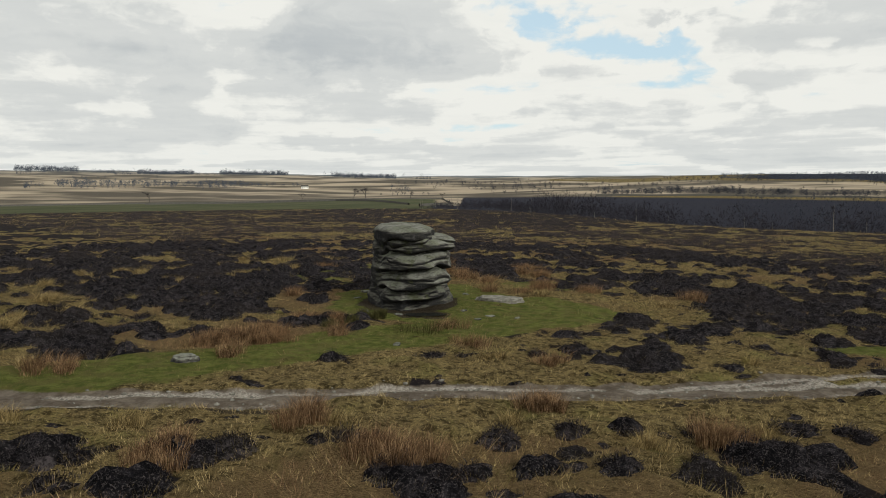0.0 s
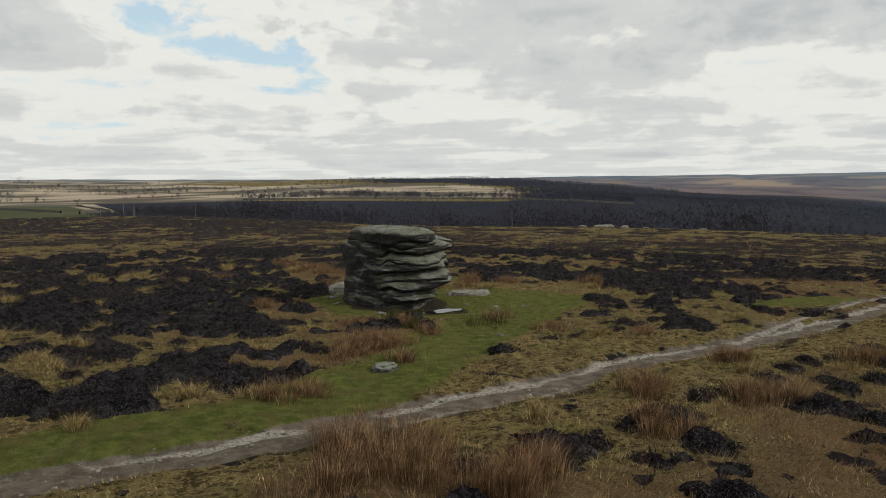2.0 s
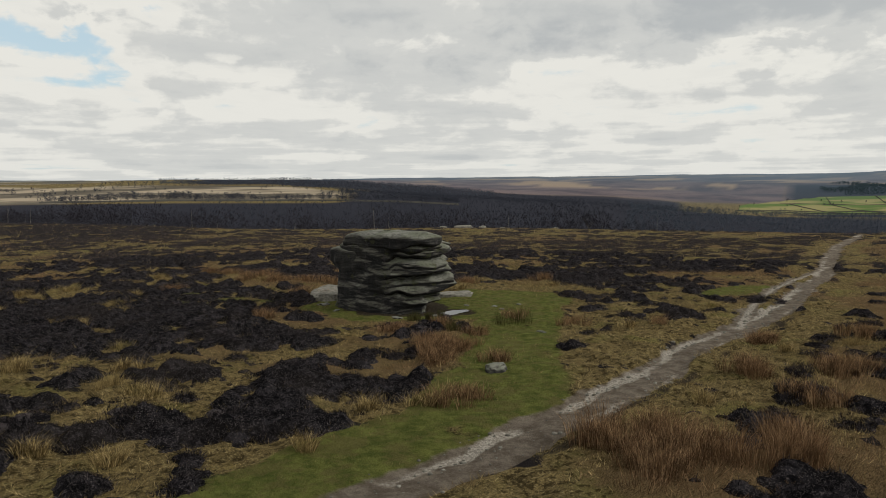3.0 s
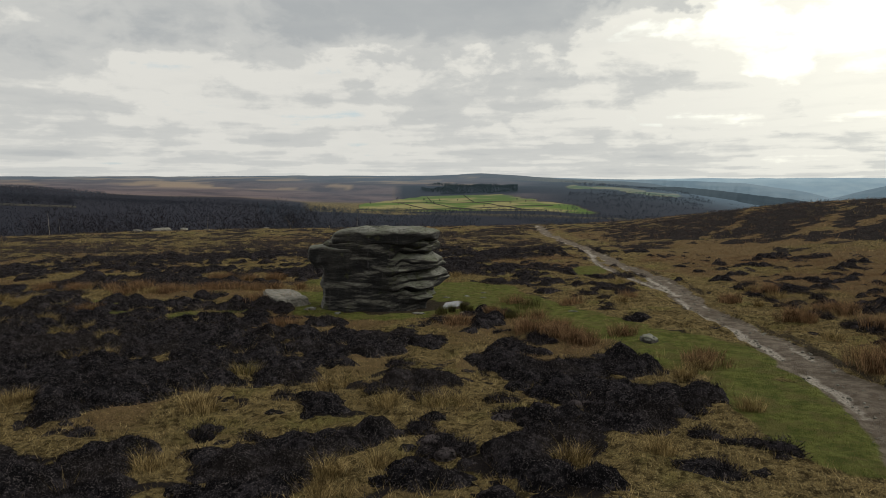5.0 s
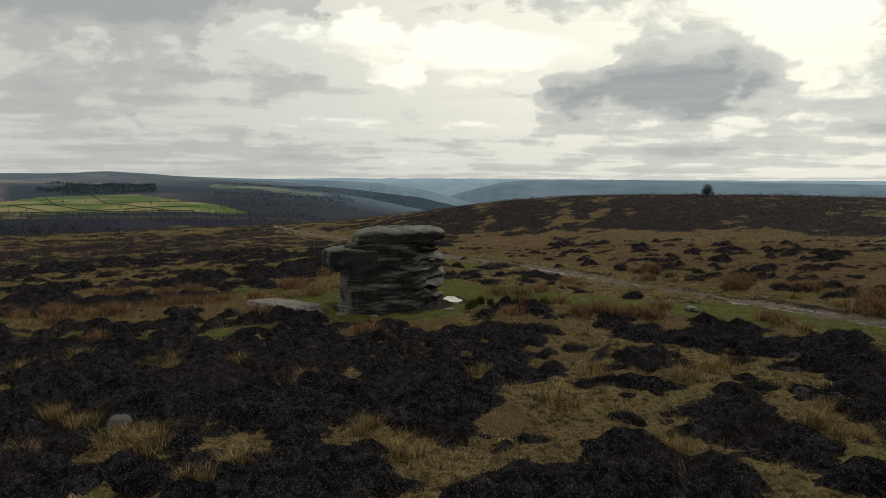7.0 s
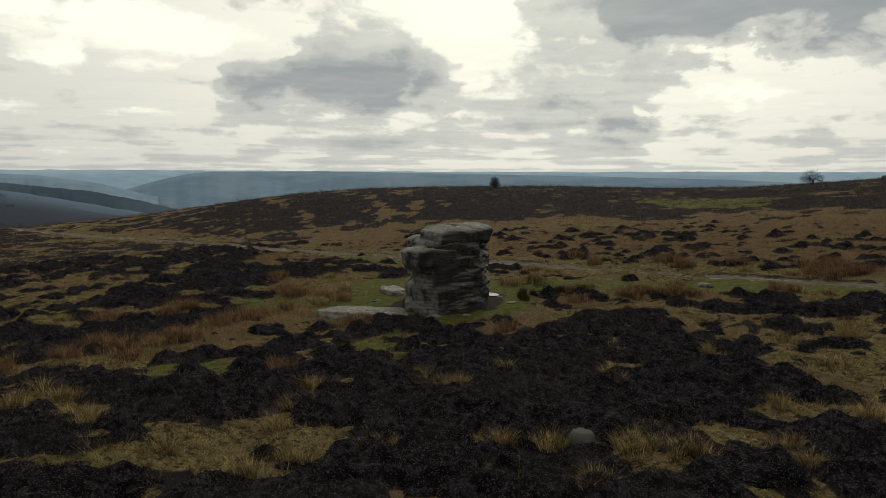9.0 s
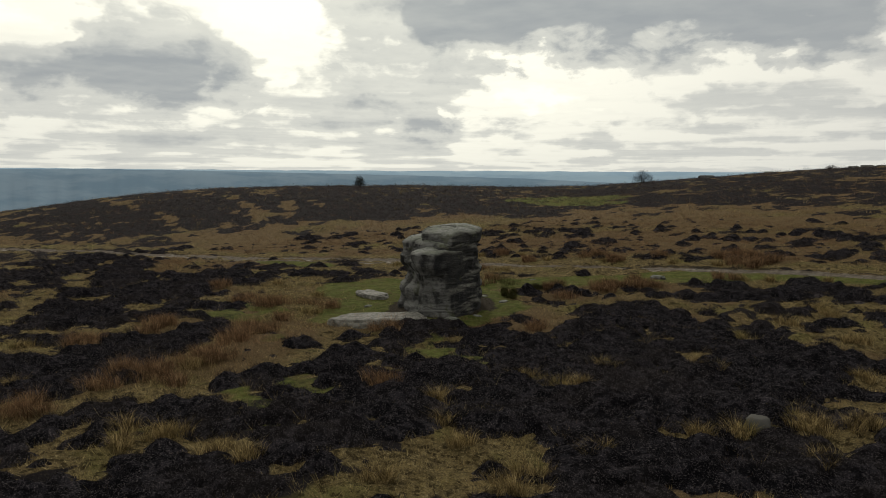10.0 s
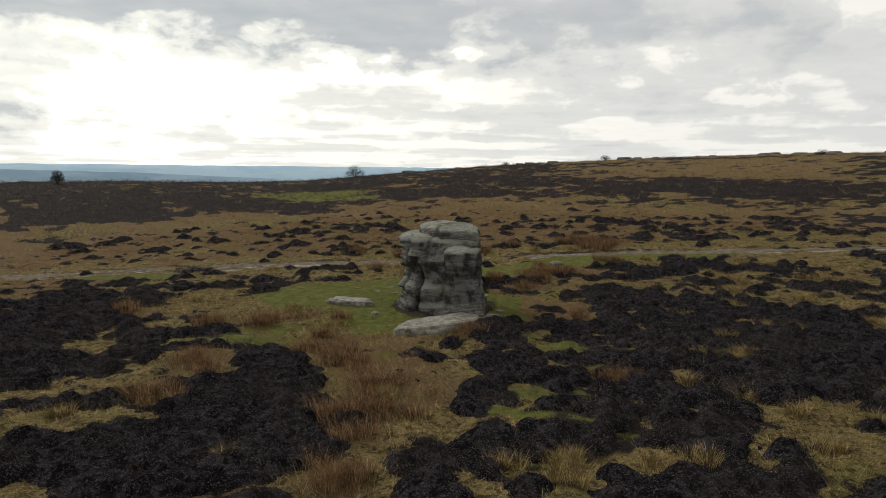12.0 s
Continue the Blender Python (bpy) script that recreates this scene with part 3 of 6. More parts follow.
HEATHER_C = (
    (-20.1, -8.4, 1.3, 1.4, 165), (-10.5, -4.3, 1.6, 0.8, 24), (-19.7, -7.9, 0.8, 0.6, 82), (-16.7, -6.4, 0.5, 0.3, 88), (-18.9, -7.2, 0.9, 0.8, 163),
    (-18.2, -6.8, 0.4, 0.4, 86), (-23, -8.5, 1.2, 0.8, 78), (-21.2, -7.2, 0.7, 0.3, 84), (-20.8, -6, 0.8, 1.1, 169), (-22.8, -5.9, 1.3, 0.6, 89),
    (-19.7, -5, 0.5, 0.3, 92), (-15.2, -3.7, 1, 0.5, 95), (-12.7, -3, 1.2, 1.3, 96), (-15.9, -3, 1.2, 1.4, 159), (-20.8, -3.5, 0.6, 0.5, 97),
    (-12.8, -2.1, 0.8, 0.7, 154), (-14.2, -2, 1, 1.2, 157), (-23.1, -2.7, 0.8, 0.8, 101), (-21.1, -2.3, 0.4, 0.5, 101),
)
HEATHER_D = (
    (-25.8, -2.4, 1.2, 0.5, 47), (-18.2, -1.6, 1.5, 1, 33), (-21.3, -1.1, 0.3, 0.3, 105), (-15.1, -0.2, 2.4, 1.9, 28), (-17.8, 0.1, 0.5, 0.3, 165),
    (-21.2, 0.3, 0.4, 0.5, 110), (-10.4, 0.6, 2.7, 1.7, 172), (-18.9, 1.1, 1, 1.8, 168), (-24.4, 1.5, 0.7, 0.7, 61), (-15.7, 1.4, 0.9, 0.8, 108),
    (-12.3, 1.2, 0.6, 0.3, 156), (-12.3, 1.6, 0.6, 0.9, 106), (-22.1, 3.1, 0.4, 0.5, 120), (-15.2, 2.2, 1.3, 0.8, 162), (-18.4, 2.8, 1, 0.4, 114),
    (-17.9, 2.9, 1.4, 0.6, 29), (-8.7, 2, 1.7, 1.4, 151), (-20.7, 5.2, 0.9, 0.6, 13), (-12.7, 4.2, 1.4, 0.9, 112),
)
HEATHER_E = (
    (-17.3, 6, 3.3, 2.7, 159), (-17.7, 6.9, 1.8, 2.5, 21), (-12.8, 5.7, 3.4, 2.5, 30), (-12.2, 5.7, 3.5, 3.5, 167), (-9.4, 4.4, 1.3, 1.1, 154),
    (-18.2, 9.7, 2, 2.1, 92), (-15.9, 9.1, 4.9, 3.9, 124), (-17.2, 9.9, 1.6, 1.4, 25), (-22.5, 13.4, 1.3, 0.5, 106), (-22, 14.5, 1.2, 0.6, 17),
    (-13.5, 10.8, 6.9, 5.7, 163), (-15.5, 13.7, 2.4, 1.1, 34), (-15, 14.1, 2.8, 2.8, 158), (-10.9, 10.4, 3.2, 2.5, 93), (-18.3, 17.7, 2.1, 0.6, 34),
    (-15.3, 15.2, 3, 2, 106), (-14.4, 16.1, 1.3, 0.8, 41), (-11.9, 17, 1.4, 1.2, 48), (-9.8, 14.1, 1.2, 1.3, 46),
)
HEATHER_F = (
    (-8.6, 13, 2.1, 2.1, 171), (-5.4, 8.5, 0.6, 0.4, 179), (-6.6, 11.3, 1.5, 2.4, 176), (-12.2, 21.8, 1.5, 1.1, 60), (-7.6, 13.8, 7.2, 2.2, 123),
    (-11.6, 23.3, 1.1, 0.7, 65), (-10, 21.4, 1.7, 2.6, 164), (-9.9, 21.3, 1.7, 1.2, 62), (-9.9, 24, 0.9, 0.6, 161), (-9.9, 24.8, 2, 0.8, 72),
    (-6, 15.5, 1.5, 1.5, 55), (-10, 25.9, 1.2, 0.5, 76), (-6.9, 19.2, 2.2, 1.1, 61), (-8.2, 24.9, 1.9, 1.1, 74), (-7.6, 24.2, 1.1, 0.3, 169),
    (-6.7, 21.5, 1.8, 1.7, 174), (-4.3, 14.6, 1.2, 1.2, 1), (-5.8, 21.9, 2.9, 0.9, 68), (-5.1, 24.8, 0.6, 0.3, 178),
)
HEATHER_G = (
    (-3.4, 23.2, 2.3, 1.1, 73), (-2.3, 22.9, 0.7, 1.1, 8), (-0.9, 14.2, 0.8, 1, 8), (1.6, 22, 2.3, 2.1, 74), (3.2, 25.1, 2.2, 0.8, 28),
    (2.9, 22, 1.4, 1.9, 23), (4, 18.1, 1.8, 3.9, 22), (5.8, 23.3, 2.4, 1.5, 32), (4.1, 13.8, 1.6, 1.6, 19), (7.6, 23.8, 1.2, 1.8, 38),
    (8, 19.3, 1.2, 0.8, 32), (12.3, 16.5, 1.8, 1.5, 36), (10, 10.8, 2.5, 0.7, 27), (18.2, 7.9, 4, 5, 36), (19.2, 2.4, 5.7, 6, 155),
    (11.5, -2.7, 4.2, 2.6, 123), (10.7, -2.7, 2.3, 1.4, 165), (18.8, -8.6, 0.5, 3.1, 112), (6.9, -3.7, 2.6, 0.8, 15),
)
HEATHER_H = (
    (6.8, -6.4, 0.5, 0.3, 171), (9, -8.9, 0.8, 0.9, 118), (8.6, -8.8, 0.6, 0.5, 167), (12.5, -16.3, 0.7, 0.3, 150), (11.2, -15.7, 0.8, 0.5, 107),
    (5.2, -7.7, 0.3, 0.3, 174), (10.8, -17.7, 1, 0.3, 153), (9.4, -16.2, 0.4, 0.3, 159), (8.5, -15.9, 0.3, 0.3, 162), (9.4, -18.7, 1.2, 0.5, 156),
    (6.7, -16.2, 0.3, 0.3, 167), (7.5, -19.6, 0.8, 0.5, 161), (5.3, -16.5, 0.5, 0.3, 171), (5.9, -19, 0.4, 0.3, 167), (4, -19.1, 0.4, 0.3, 175),
    (3.3, -17, 0.4, 0.3, 178), (1.3, -8.1, 0.7, 0.3, 3), (2.5, -19.6, 0.4, 0.3, 0), (1.1, -19.8, 0.5, 1.4, 105),
)
HEATHER_I = (
    (1, -19.9, 0.7, 0.6, 6), (-24, 10, 3.2, 2.6, 20), (-22.5, 15.5, 2.6, 2.2, 50), (-13.5, 25.5, 2.4, 1.8, 140), (-17.5, 21, 2.2, 1.8, 30),
    (-25, 4.5, 2, 1.4, 80), (-13.2, 7.6, 1.6, 1.4, 30), (-11.6, 4.6, 1.2, 0.9, 60), (-5.2, 16.5, 1, 0.8, 0), (-7.1, -6, 0.7, 0.5, 20),
    (-21.5, -8.3, 1.2, 0.9, 0), (-8.5, 27, 2.2, 1.6, 0), (-3.5, 27.8, 2.2, 1.4, 0),
)
HEATHER_J = (
    (1.5, 26.8, 1.8, 1.2, 20), (-22.3, -2.5, 2, 1, 158), (-24, 1.2, 0.9, 0.7, 168), (-21.9, -6.3, 1.7, 0.7, 148), (-15.9, -10.6, 3, 1.1, 147),
    (-12.5, -2.9, 1.2, 1.2, 165), (7.1, 11.3, 3, 0.9, 136), (3.9, 18.7, 1.9, 2, 142), (3.7, 16.7, 1.9, 1, 139), (-3.6, 18.9, 1.1, 1.1, 132),
    (28.7, 5.7, 8.3, 1.7, 147), (15.7, 15.5, 2.5, 2.1, 149),
)
HEATHER_PATCHES = HEATHER_A + HEATHER_B + HEATHER_C + HEATHER_D + HEATHER_E + HEATHER_F + HEATHER_G + HEATHER_H + HEATHER_I + HEATHER_J
STRAW_A = (
    (-0.8, -16.4, 1.2, 0.9, 11), (-6, -17.4, 1.1, 0.3, 116), (-9.3, -17.4, 1.6, 0.5, 121), (-12, -11.9, 0.9, 0.9, 34), (-13.8, -11.3, 0.9, 1.1, 144),
    (-16.3, -12.9, 0.4, 0.3, 148), (-20.2, -10.4, 0.7, 0.3, 74), (-21.3, -8.8, 0.6, 0.3, 79), (-17.4, -5.2, 1, 0.3, 91), (-17.6, -4.5, 1.5, 0.5, 162),
    (-22.3, -4.9, 0.6, 0.3, 48), (-18, -3.4, 0.6, 0.3, 58), (-23.9, -4.3, 0.6, 0.4, 95), (-23.5, 0.1, 0.9, 0.3, 58), (-19.7, 1.4, 1.2, 0.4, 67),
    (-19.5, 1.8, 1.8, 0.9, 14), (-15.5, 2.8, 0.6, 0.8, 111), (-22.4, 6.4, 0.9, 1, 81), (-22.3, 9.7, 0.4, 0.3, 93),
)
STRAW_B = (
    (-22.2, 10.3, 0.5, 0.3, 13), (-23.2, 10.9, 1.2, 0.4, 98), (-15.5, 8.5, 0.5, 0.3, 89), (-16.3, 9.1, 0.4, 0.3, 125), (-21.2, 12.1, 0.7, 0.3, 17),
    (-19.7, 12.4, 1.4, 0.5, 101), (-19.7, 13, 1.4, 0.5, 22), (-20.6, 15.2, 0.6, 0.3, 22), (-18.2, 14.4, 0.6, 0.4, 28), (-13.1, 10.7, 0.6, 0.3, 94),
    (-13.3, 12.7, 0.4, 0.3, 37), (-13.1, 13.3, 0.6, 0.8, 162), (-16, 17.8, 0.4, 0.3, 41), (-12.2, 13.7, 0.8, 0.3, 41), (-11.3, 13.2, 0.9, 0.3, 166),
    (-15.4, 20.9, 1.5, 0.5, 51), (-12.9, 19.1, 0.5, 0.3, 51), (-10.3, 16.7, 0.9, 0.3, 166), (-12.6, 21.8, 1.7, 2.4, 156),
)
STRAW_C = (
    (-9.1, 23, 0.7, 0.3, 68), (-7.9, 23, 1.1, 0.3, 169), (-5.7, 23.3, 0.4, 0.3, 176), (-5.8, 24.5, 1.1, 0.3, 75), (-4.3, 23.3, 0.3, 0.8, 1),
    (-0.5, 18.9, 7.9, 1.2, 124), (2.9, 23.3, 0.3, 0.4, 25), (3.7, 9, 2.2, 2.4, 179), (9, 20.7, 1.6, 0.7, 36), (6.8, 5.8, 2, 2.1, 174),
    (13.1, 3.3, 2.6, 3.7, 164), (12.8, -8.2, 0.7, 0.5, 158), (10.1, -16.1, 0.8, 0.3, 157),
)
STRAW_D = (
    (3.5, -8.6, 0.9, 0.7, 178), (7, -17.4, 1.1, 0.3, 165), (3.7, -15.8, 1.4, 0.4, 177), (-17.6, 15.2, 0.9, 0.6, 20), (-6.2, 22.9, 0.8, 0.5, 60),
    (-11.7, 17.9, 1, 0.8, 100), (-14.9, 19.7, 1.3, 0.5, 120), (-20.2, 12.7, 1.2, 0.6, 40), (-20.6, 7, 1, 0.7, 0), (-23, -4, 0.9, 0.6, 0),
    (-16.7, -0.7, 0.8, 0.5, 0), (-19.8, 13.1, 0.6, 0.5, 0), (-21.1, 12.4, 0.7, 0.4, 60),
)
STRAW_PATCHES = STRAW_A + STRAW_B + STRAW_C + STRAW_D
OPENINGS_A = (
    (-20.4, 0.8, 2.3, 1.2, 169), (-13.2, -0.6, 2.5, 1.2, 169), (-17.6, -3.7, 1.2, 1.5, 160), (-21.7, -4.4, 2.7, 0.5, 153), (-25, -3.7, 1.2, 0.5, 150),
    (-23.5, -6.5, 2, 0.6, 145), (-17.9, -11.2, 2, 0.7, 144), (-18.7, -5.4, 1.1, 0.6, 155), (-13, 21.6, 2.4, 0.8, 66), (-12.8, 19.4, 1.3, 0.6, 69),
    (-7.9, 23.1, 0.5, 0.7, 80), (-4.6, 22.5, 1.6, 0.4, 91), (-3.8, 24.2, 0.7, 0.5, 93), (-10.3, 16.4, 1.6, 0.7, 77),
)
OPENINGS_B = (
    (-2.5, 17.2, 1.7, 0.5, 96), (-5.6, 12.4, 2.5, 1.1, 88), (-18.7, 14.1, 1, 0.8, 90), (-20.6, 14, 0.7, 0.6, 0), (-2.5, 17.1, 0.6, 0.9, 131),
    (-5.5, 22.2, 0.4, 0.7, 134), (-8.5, 22.8, 0.5, 0.6, 128), (-5.7, 23.7, 0.4, 0.7, 137), (-6.1, 25.1, 0.4, 0.7, 139), (-4.5, 25.7, 0.7, 0.3, 144),
    (16.8, 9.5, 1.5, 2.5, 143), (19.2, 12.5, 1.5, 2.7, 148), (8.3, 20.4, 0.9, 0.6, 150),
)
OPENINGS_C = (
    (-7.1, 2.3, 1.7, 1.5, 86), (-20.7, 2.1, 1.3, 2.0, 67), (-17.8, -0.6, 2.0, 0.9, 73), (-10.5, -3.3, 0.9, 3.4, 83), (-10.4, 5.7, 1.1, 0.8, 81), (-19.3, -6.0, 1.0, 4.1, 73), (-13.3, 1.1, 1.6, 0.6, 78),
)
OPENINGS = OPENINGS_A + OPENINGS_B + OPENINGS_C
RUST_A = (
    (-1.8, -16.7, 0.7, 1.2, 113), (-9.5, -21, 1, 0.9, 110), (-11.7, -18.7, 1.7, 2, 121), (-3.1, -4.9, 0.6, 0.5, 91), (-6.1, -9.2, 1.6, 0.8, 83),
    (-5.4, -6.8, 1.2, 0.8, 88), (-10.7, -12.3, 0.8, 0.4, 76), (-11.5, -12.3, 0.8, 1.6, 137), (-7.7, -8.1, 2.0, 0.8, 176), (-7.2, -7.4, 1.2, 1.8, 138),
    (-6.2, -6.4, 2.2, 0.9, 18), (-5.1, -1.8, 1.0, 0.9, 14), (-7.5, 6, 1.4, 0.4, 84), (-7.9, 16.5, 0.4, 0.4, 172), (-2.6, 10.4, 0.8, 0.3, 4),
    (-1.4, 20.1, 3.0, 0.7, 68), (-0.4, 10.3, 1.4, 1.9, 113), (-0.8, 24.5, 1, 1, 14), (-0.6, 20.4, 0.7, 1.6, 12),
)
RUST_B = (
    (-0.5, 17.7, 6.2, 1.1, 103), (0.9, 15.8, 0.8, 2.0, 13), (3.5, 10.9, 1.6, 2.6, 57), (6.6, 19.2, 1, 0.3, 29), (6.5, 16.4, 1, 0.8, 26),
    (7.7, 18.9, 0.9, 0.4, 72), (7.7, 15.4, 1.9, 0.6, 67), (3.9, 7.6, 2.1, 1.3, 15), (5.5, -9.2, 0.6, 0.6, 120), (1.5, -3.1, 1, 1.1, 132),
    (2.5, -6.1, 1.2, 0.4, 39), (4.4, -14.4, 1.1, 0.9, 113), (1.7, -18.3, 1.1, 3, 107),
)
RUST_C = (
    (5.6, 7.6, 4.8, 1.0, 131), (4.0, 13.0, 7.0, 1.0, 135), (-0.2, 17.8, 1.7, 1.0, 135), (-0.3, 20.0, 1.3, 1.0, 139), (-0.3, 22.3, 0.8, 1.1, 143), (-0.3, 24.5, 1.0, 1.0, 148), (-1.1, 26.4, 1.0, 0.6, 151), (30.3, 0.5, 5.6, 1.2, 144), (-1.7, 9.2, 1.2, 0.8, 122), (7.2, 18.6, 1.3, 0.7, 146), (7.7, 14.9, 1.2, 1.3, 141),
)
RUST_PATCHES = RUST_A + RUST_B + RUST_C


def patch_level(patches, x, y):
    """1 inside the patches, falling to 0 at their uneven edges."""
    best = np.zeros(np.shape(x))
    wx, wy = x + 0.5 * fbm(x, y, 1.6, 3, 13), y + 0.5 * fbm(x, y, 1.6, 3, 14)
    for px, py, a, c, turn in patches:
        ct, st = math.cos(radians(turn)), math.sin(radians(turn))
        near = (np.abs(wx - px) < 1.8 * (a + c)) & (np.abs(wy - py) < 1.8 * (a + c))
        if not near.any():
            continue
        dx, dy = wx[near] - px, wy[near] - py
        u, v = (dx * ct + dy * st) / a, (-dx * st + dy * ct) / c
        best[near] = np.maximum(best[near], np.exp(-0.7 * (u * u + v * v) ** 2))
    return best


def verge_mask(x, y):
    """Short pale grass along both sides of the track."""
    d = -line_side(x, y, TRACK) + 1.2 * fbm(x, y, 3.0, 3, 53)
    south = smooth(d, 0.6, 1.2) * (1 - smooth(d, 2.6, 4.2))
    north = smooth(-d, 0.6, 1.0) * (1 - smooth(-d, 2.2, 3.4))
    return np.maximum(south, 0.9 * north) * smooth(x, -40, -28) * (1 - smooth(x, 75, 95))


def heather_field(x, y):
    """Above 0: heather; below: grass."""
    x, y = np.asarray(x, dtype=float), np.asarray(y, dtype=float)
    r = np.hypot(x, y)
    b = np.degrees(np.arctan2(x, y)) % 360
    rough = fbm(x, y, 1.5, 3, 9)
    wide = fbm(x, y, 8.0, 4, 3)
    gaps = 1.15 * fbm(x, y, 1.0, 3, 19) * (1 - smooth(r, 45, 70))
    # by the stone: patches as they lie
    known = -0.29 + (0.52 + 0.29 * smooth(y, -1, 5)) * patch_level(HEATHER_PATCHES, x, y) - 0.55 * patch_level(STRAW_PATCHES, x, y) - 0.45 * patch_level(OPENINGS, x, y) - 0.6 * patch_level(RUST_PATCHES, x, y)
    known = known + 0.12 * smooth(np.maximum(y - 6, 0.6 * (-x - 13)), 1, 7) * smooth(y, -4, 4)
    known = known + 0.85 * rough + 0.3 * wide + gaps
    # farther out: dark to the north and on the hilltop, a grassy foot to the hill
    open_moor = 0.17 + 0.75 * wide + 0.95 * rough + gaps
    ne = smooth(b, 8, 30) * (1 - smooth(b, 92, 104))
    open_moor = open_moor - 0.20 * ne * smooth(r, 60, 100)
    open_moor = open_moor + 0.32 * smooth(r, 70, 120) * np.maximum(smooth(b, 285, 300), 1 - smooth(b, 8, 30))
    hill = smooth(b, 92, 106) * (1 - smooth(b, 206, 232))
    open_moor = open_moor - 0.75 * gaps * hill
    foot = hill * smooth(r, 18, 24) * (1 - smooth(r + 14 * wide, 46, 58))
    top = hill * smooth(r + 14 * wide, 48, 62)
    brown_top = smooth(b, 181, 189) * (1 - 0.6 * smooth(b, 211, 219)) * smooth(r + 8 * wide, 75, 83)
    open_moor = open_moor - 0.58 * foot + 0.24 * top - 0.6 * brown_top
    for angle, width in ((107, 0.9), (116, 1.1), (121, 0.9)):
        strip = np.exp(-((b - angle - 3 * fbm(x, y, 30, 2, 5)) / width) ** 2) * smooth(r, 45, 55)
        open_moor = open_moor - 0.4 * strip
    south = smooth(-y, 15.5, 18.5) * (1 - smooth(r, 40, 60)) * smooth(x, -24, -16)
    open_moor = open_moor - 0.06 * south
    inner = 1 - smooth(r + 5 * wide, 30, 42) * (1 - 0.8 * smooth(-y, 16, 20) * (1 - smooth(r, 40, 50)))
    return known * inner + open_moor * (1 - inner) - 0.5 * verge_mask(x, y)


def tall_mask(x, y):
    return np.maximum(patch_level(RUST_PATCHES, x, y), 0.8 * patch_level(STRAW_PATCHES, x, y))


def rust_mask(x, y):
    r = np.hypot(x, y)
    b = np.degrees(np.arctan2(x, y)) % 360
    hill = smooth(b, 70, 100) * (1 - smooth(b, 215, 240)) * smooth(r, 18, 26)
    level = 0.30 + 0.9 * fbm(x, y, 6.0, 3, 51) + 0.38 * hill + 0.38 * patch_level(RUST_PATCHES, x, y) - 0.3 * patch_level(STRAW_PATCHES, x, y) - 0.5 * verge_mask(x, y)
    return np.clip(level, 0, 1)


def bumps(x, y):
    r = np.hypot(x, y)
    near = 0.20 * fbm(x, y, 3.2, 4, 71) + 0.21 * fbm(x, y, 0.95, 2, 77)
    calm = np.clip(track_mask(x, y) + turf_mask(x, y), 0, 1)
    far = smooth(r, 300, 1500) * 14 * fbm(x, y, 420.0, 4, 81)
    sunk = -0.10 * track_mask(x, y)
    ruts = -0.07 * gravel_mask(x, y) - 0.05 * mire_mask(x, y)
    return near * (1 - 0.75 * calm) * (1 - smooth(r, 150, 400)) + far + sunk + ruts


def ground_z(x, y):
    return land(x, y) + bumps(np.asarray(x, dtype=float), np.asarray(y, dtype=float))


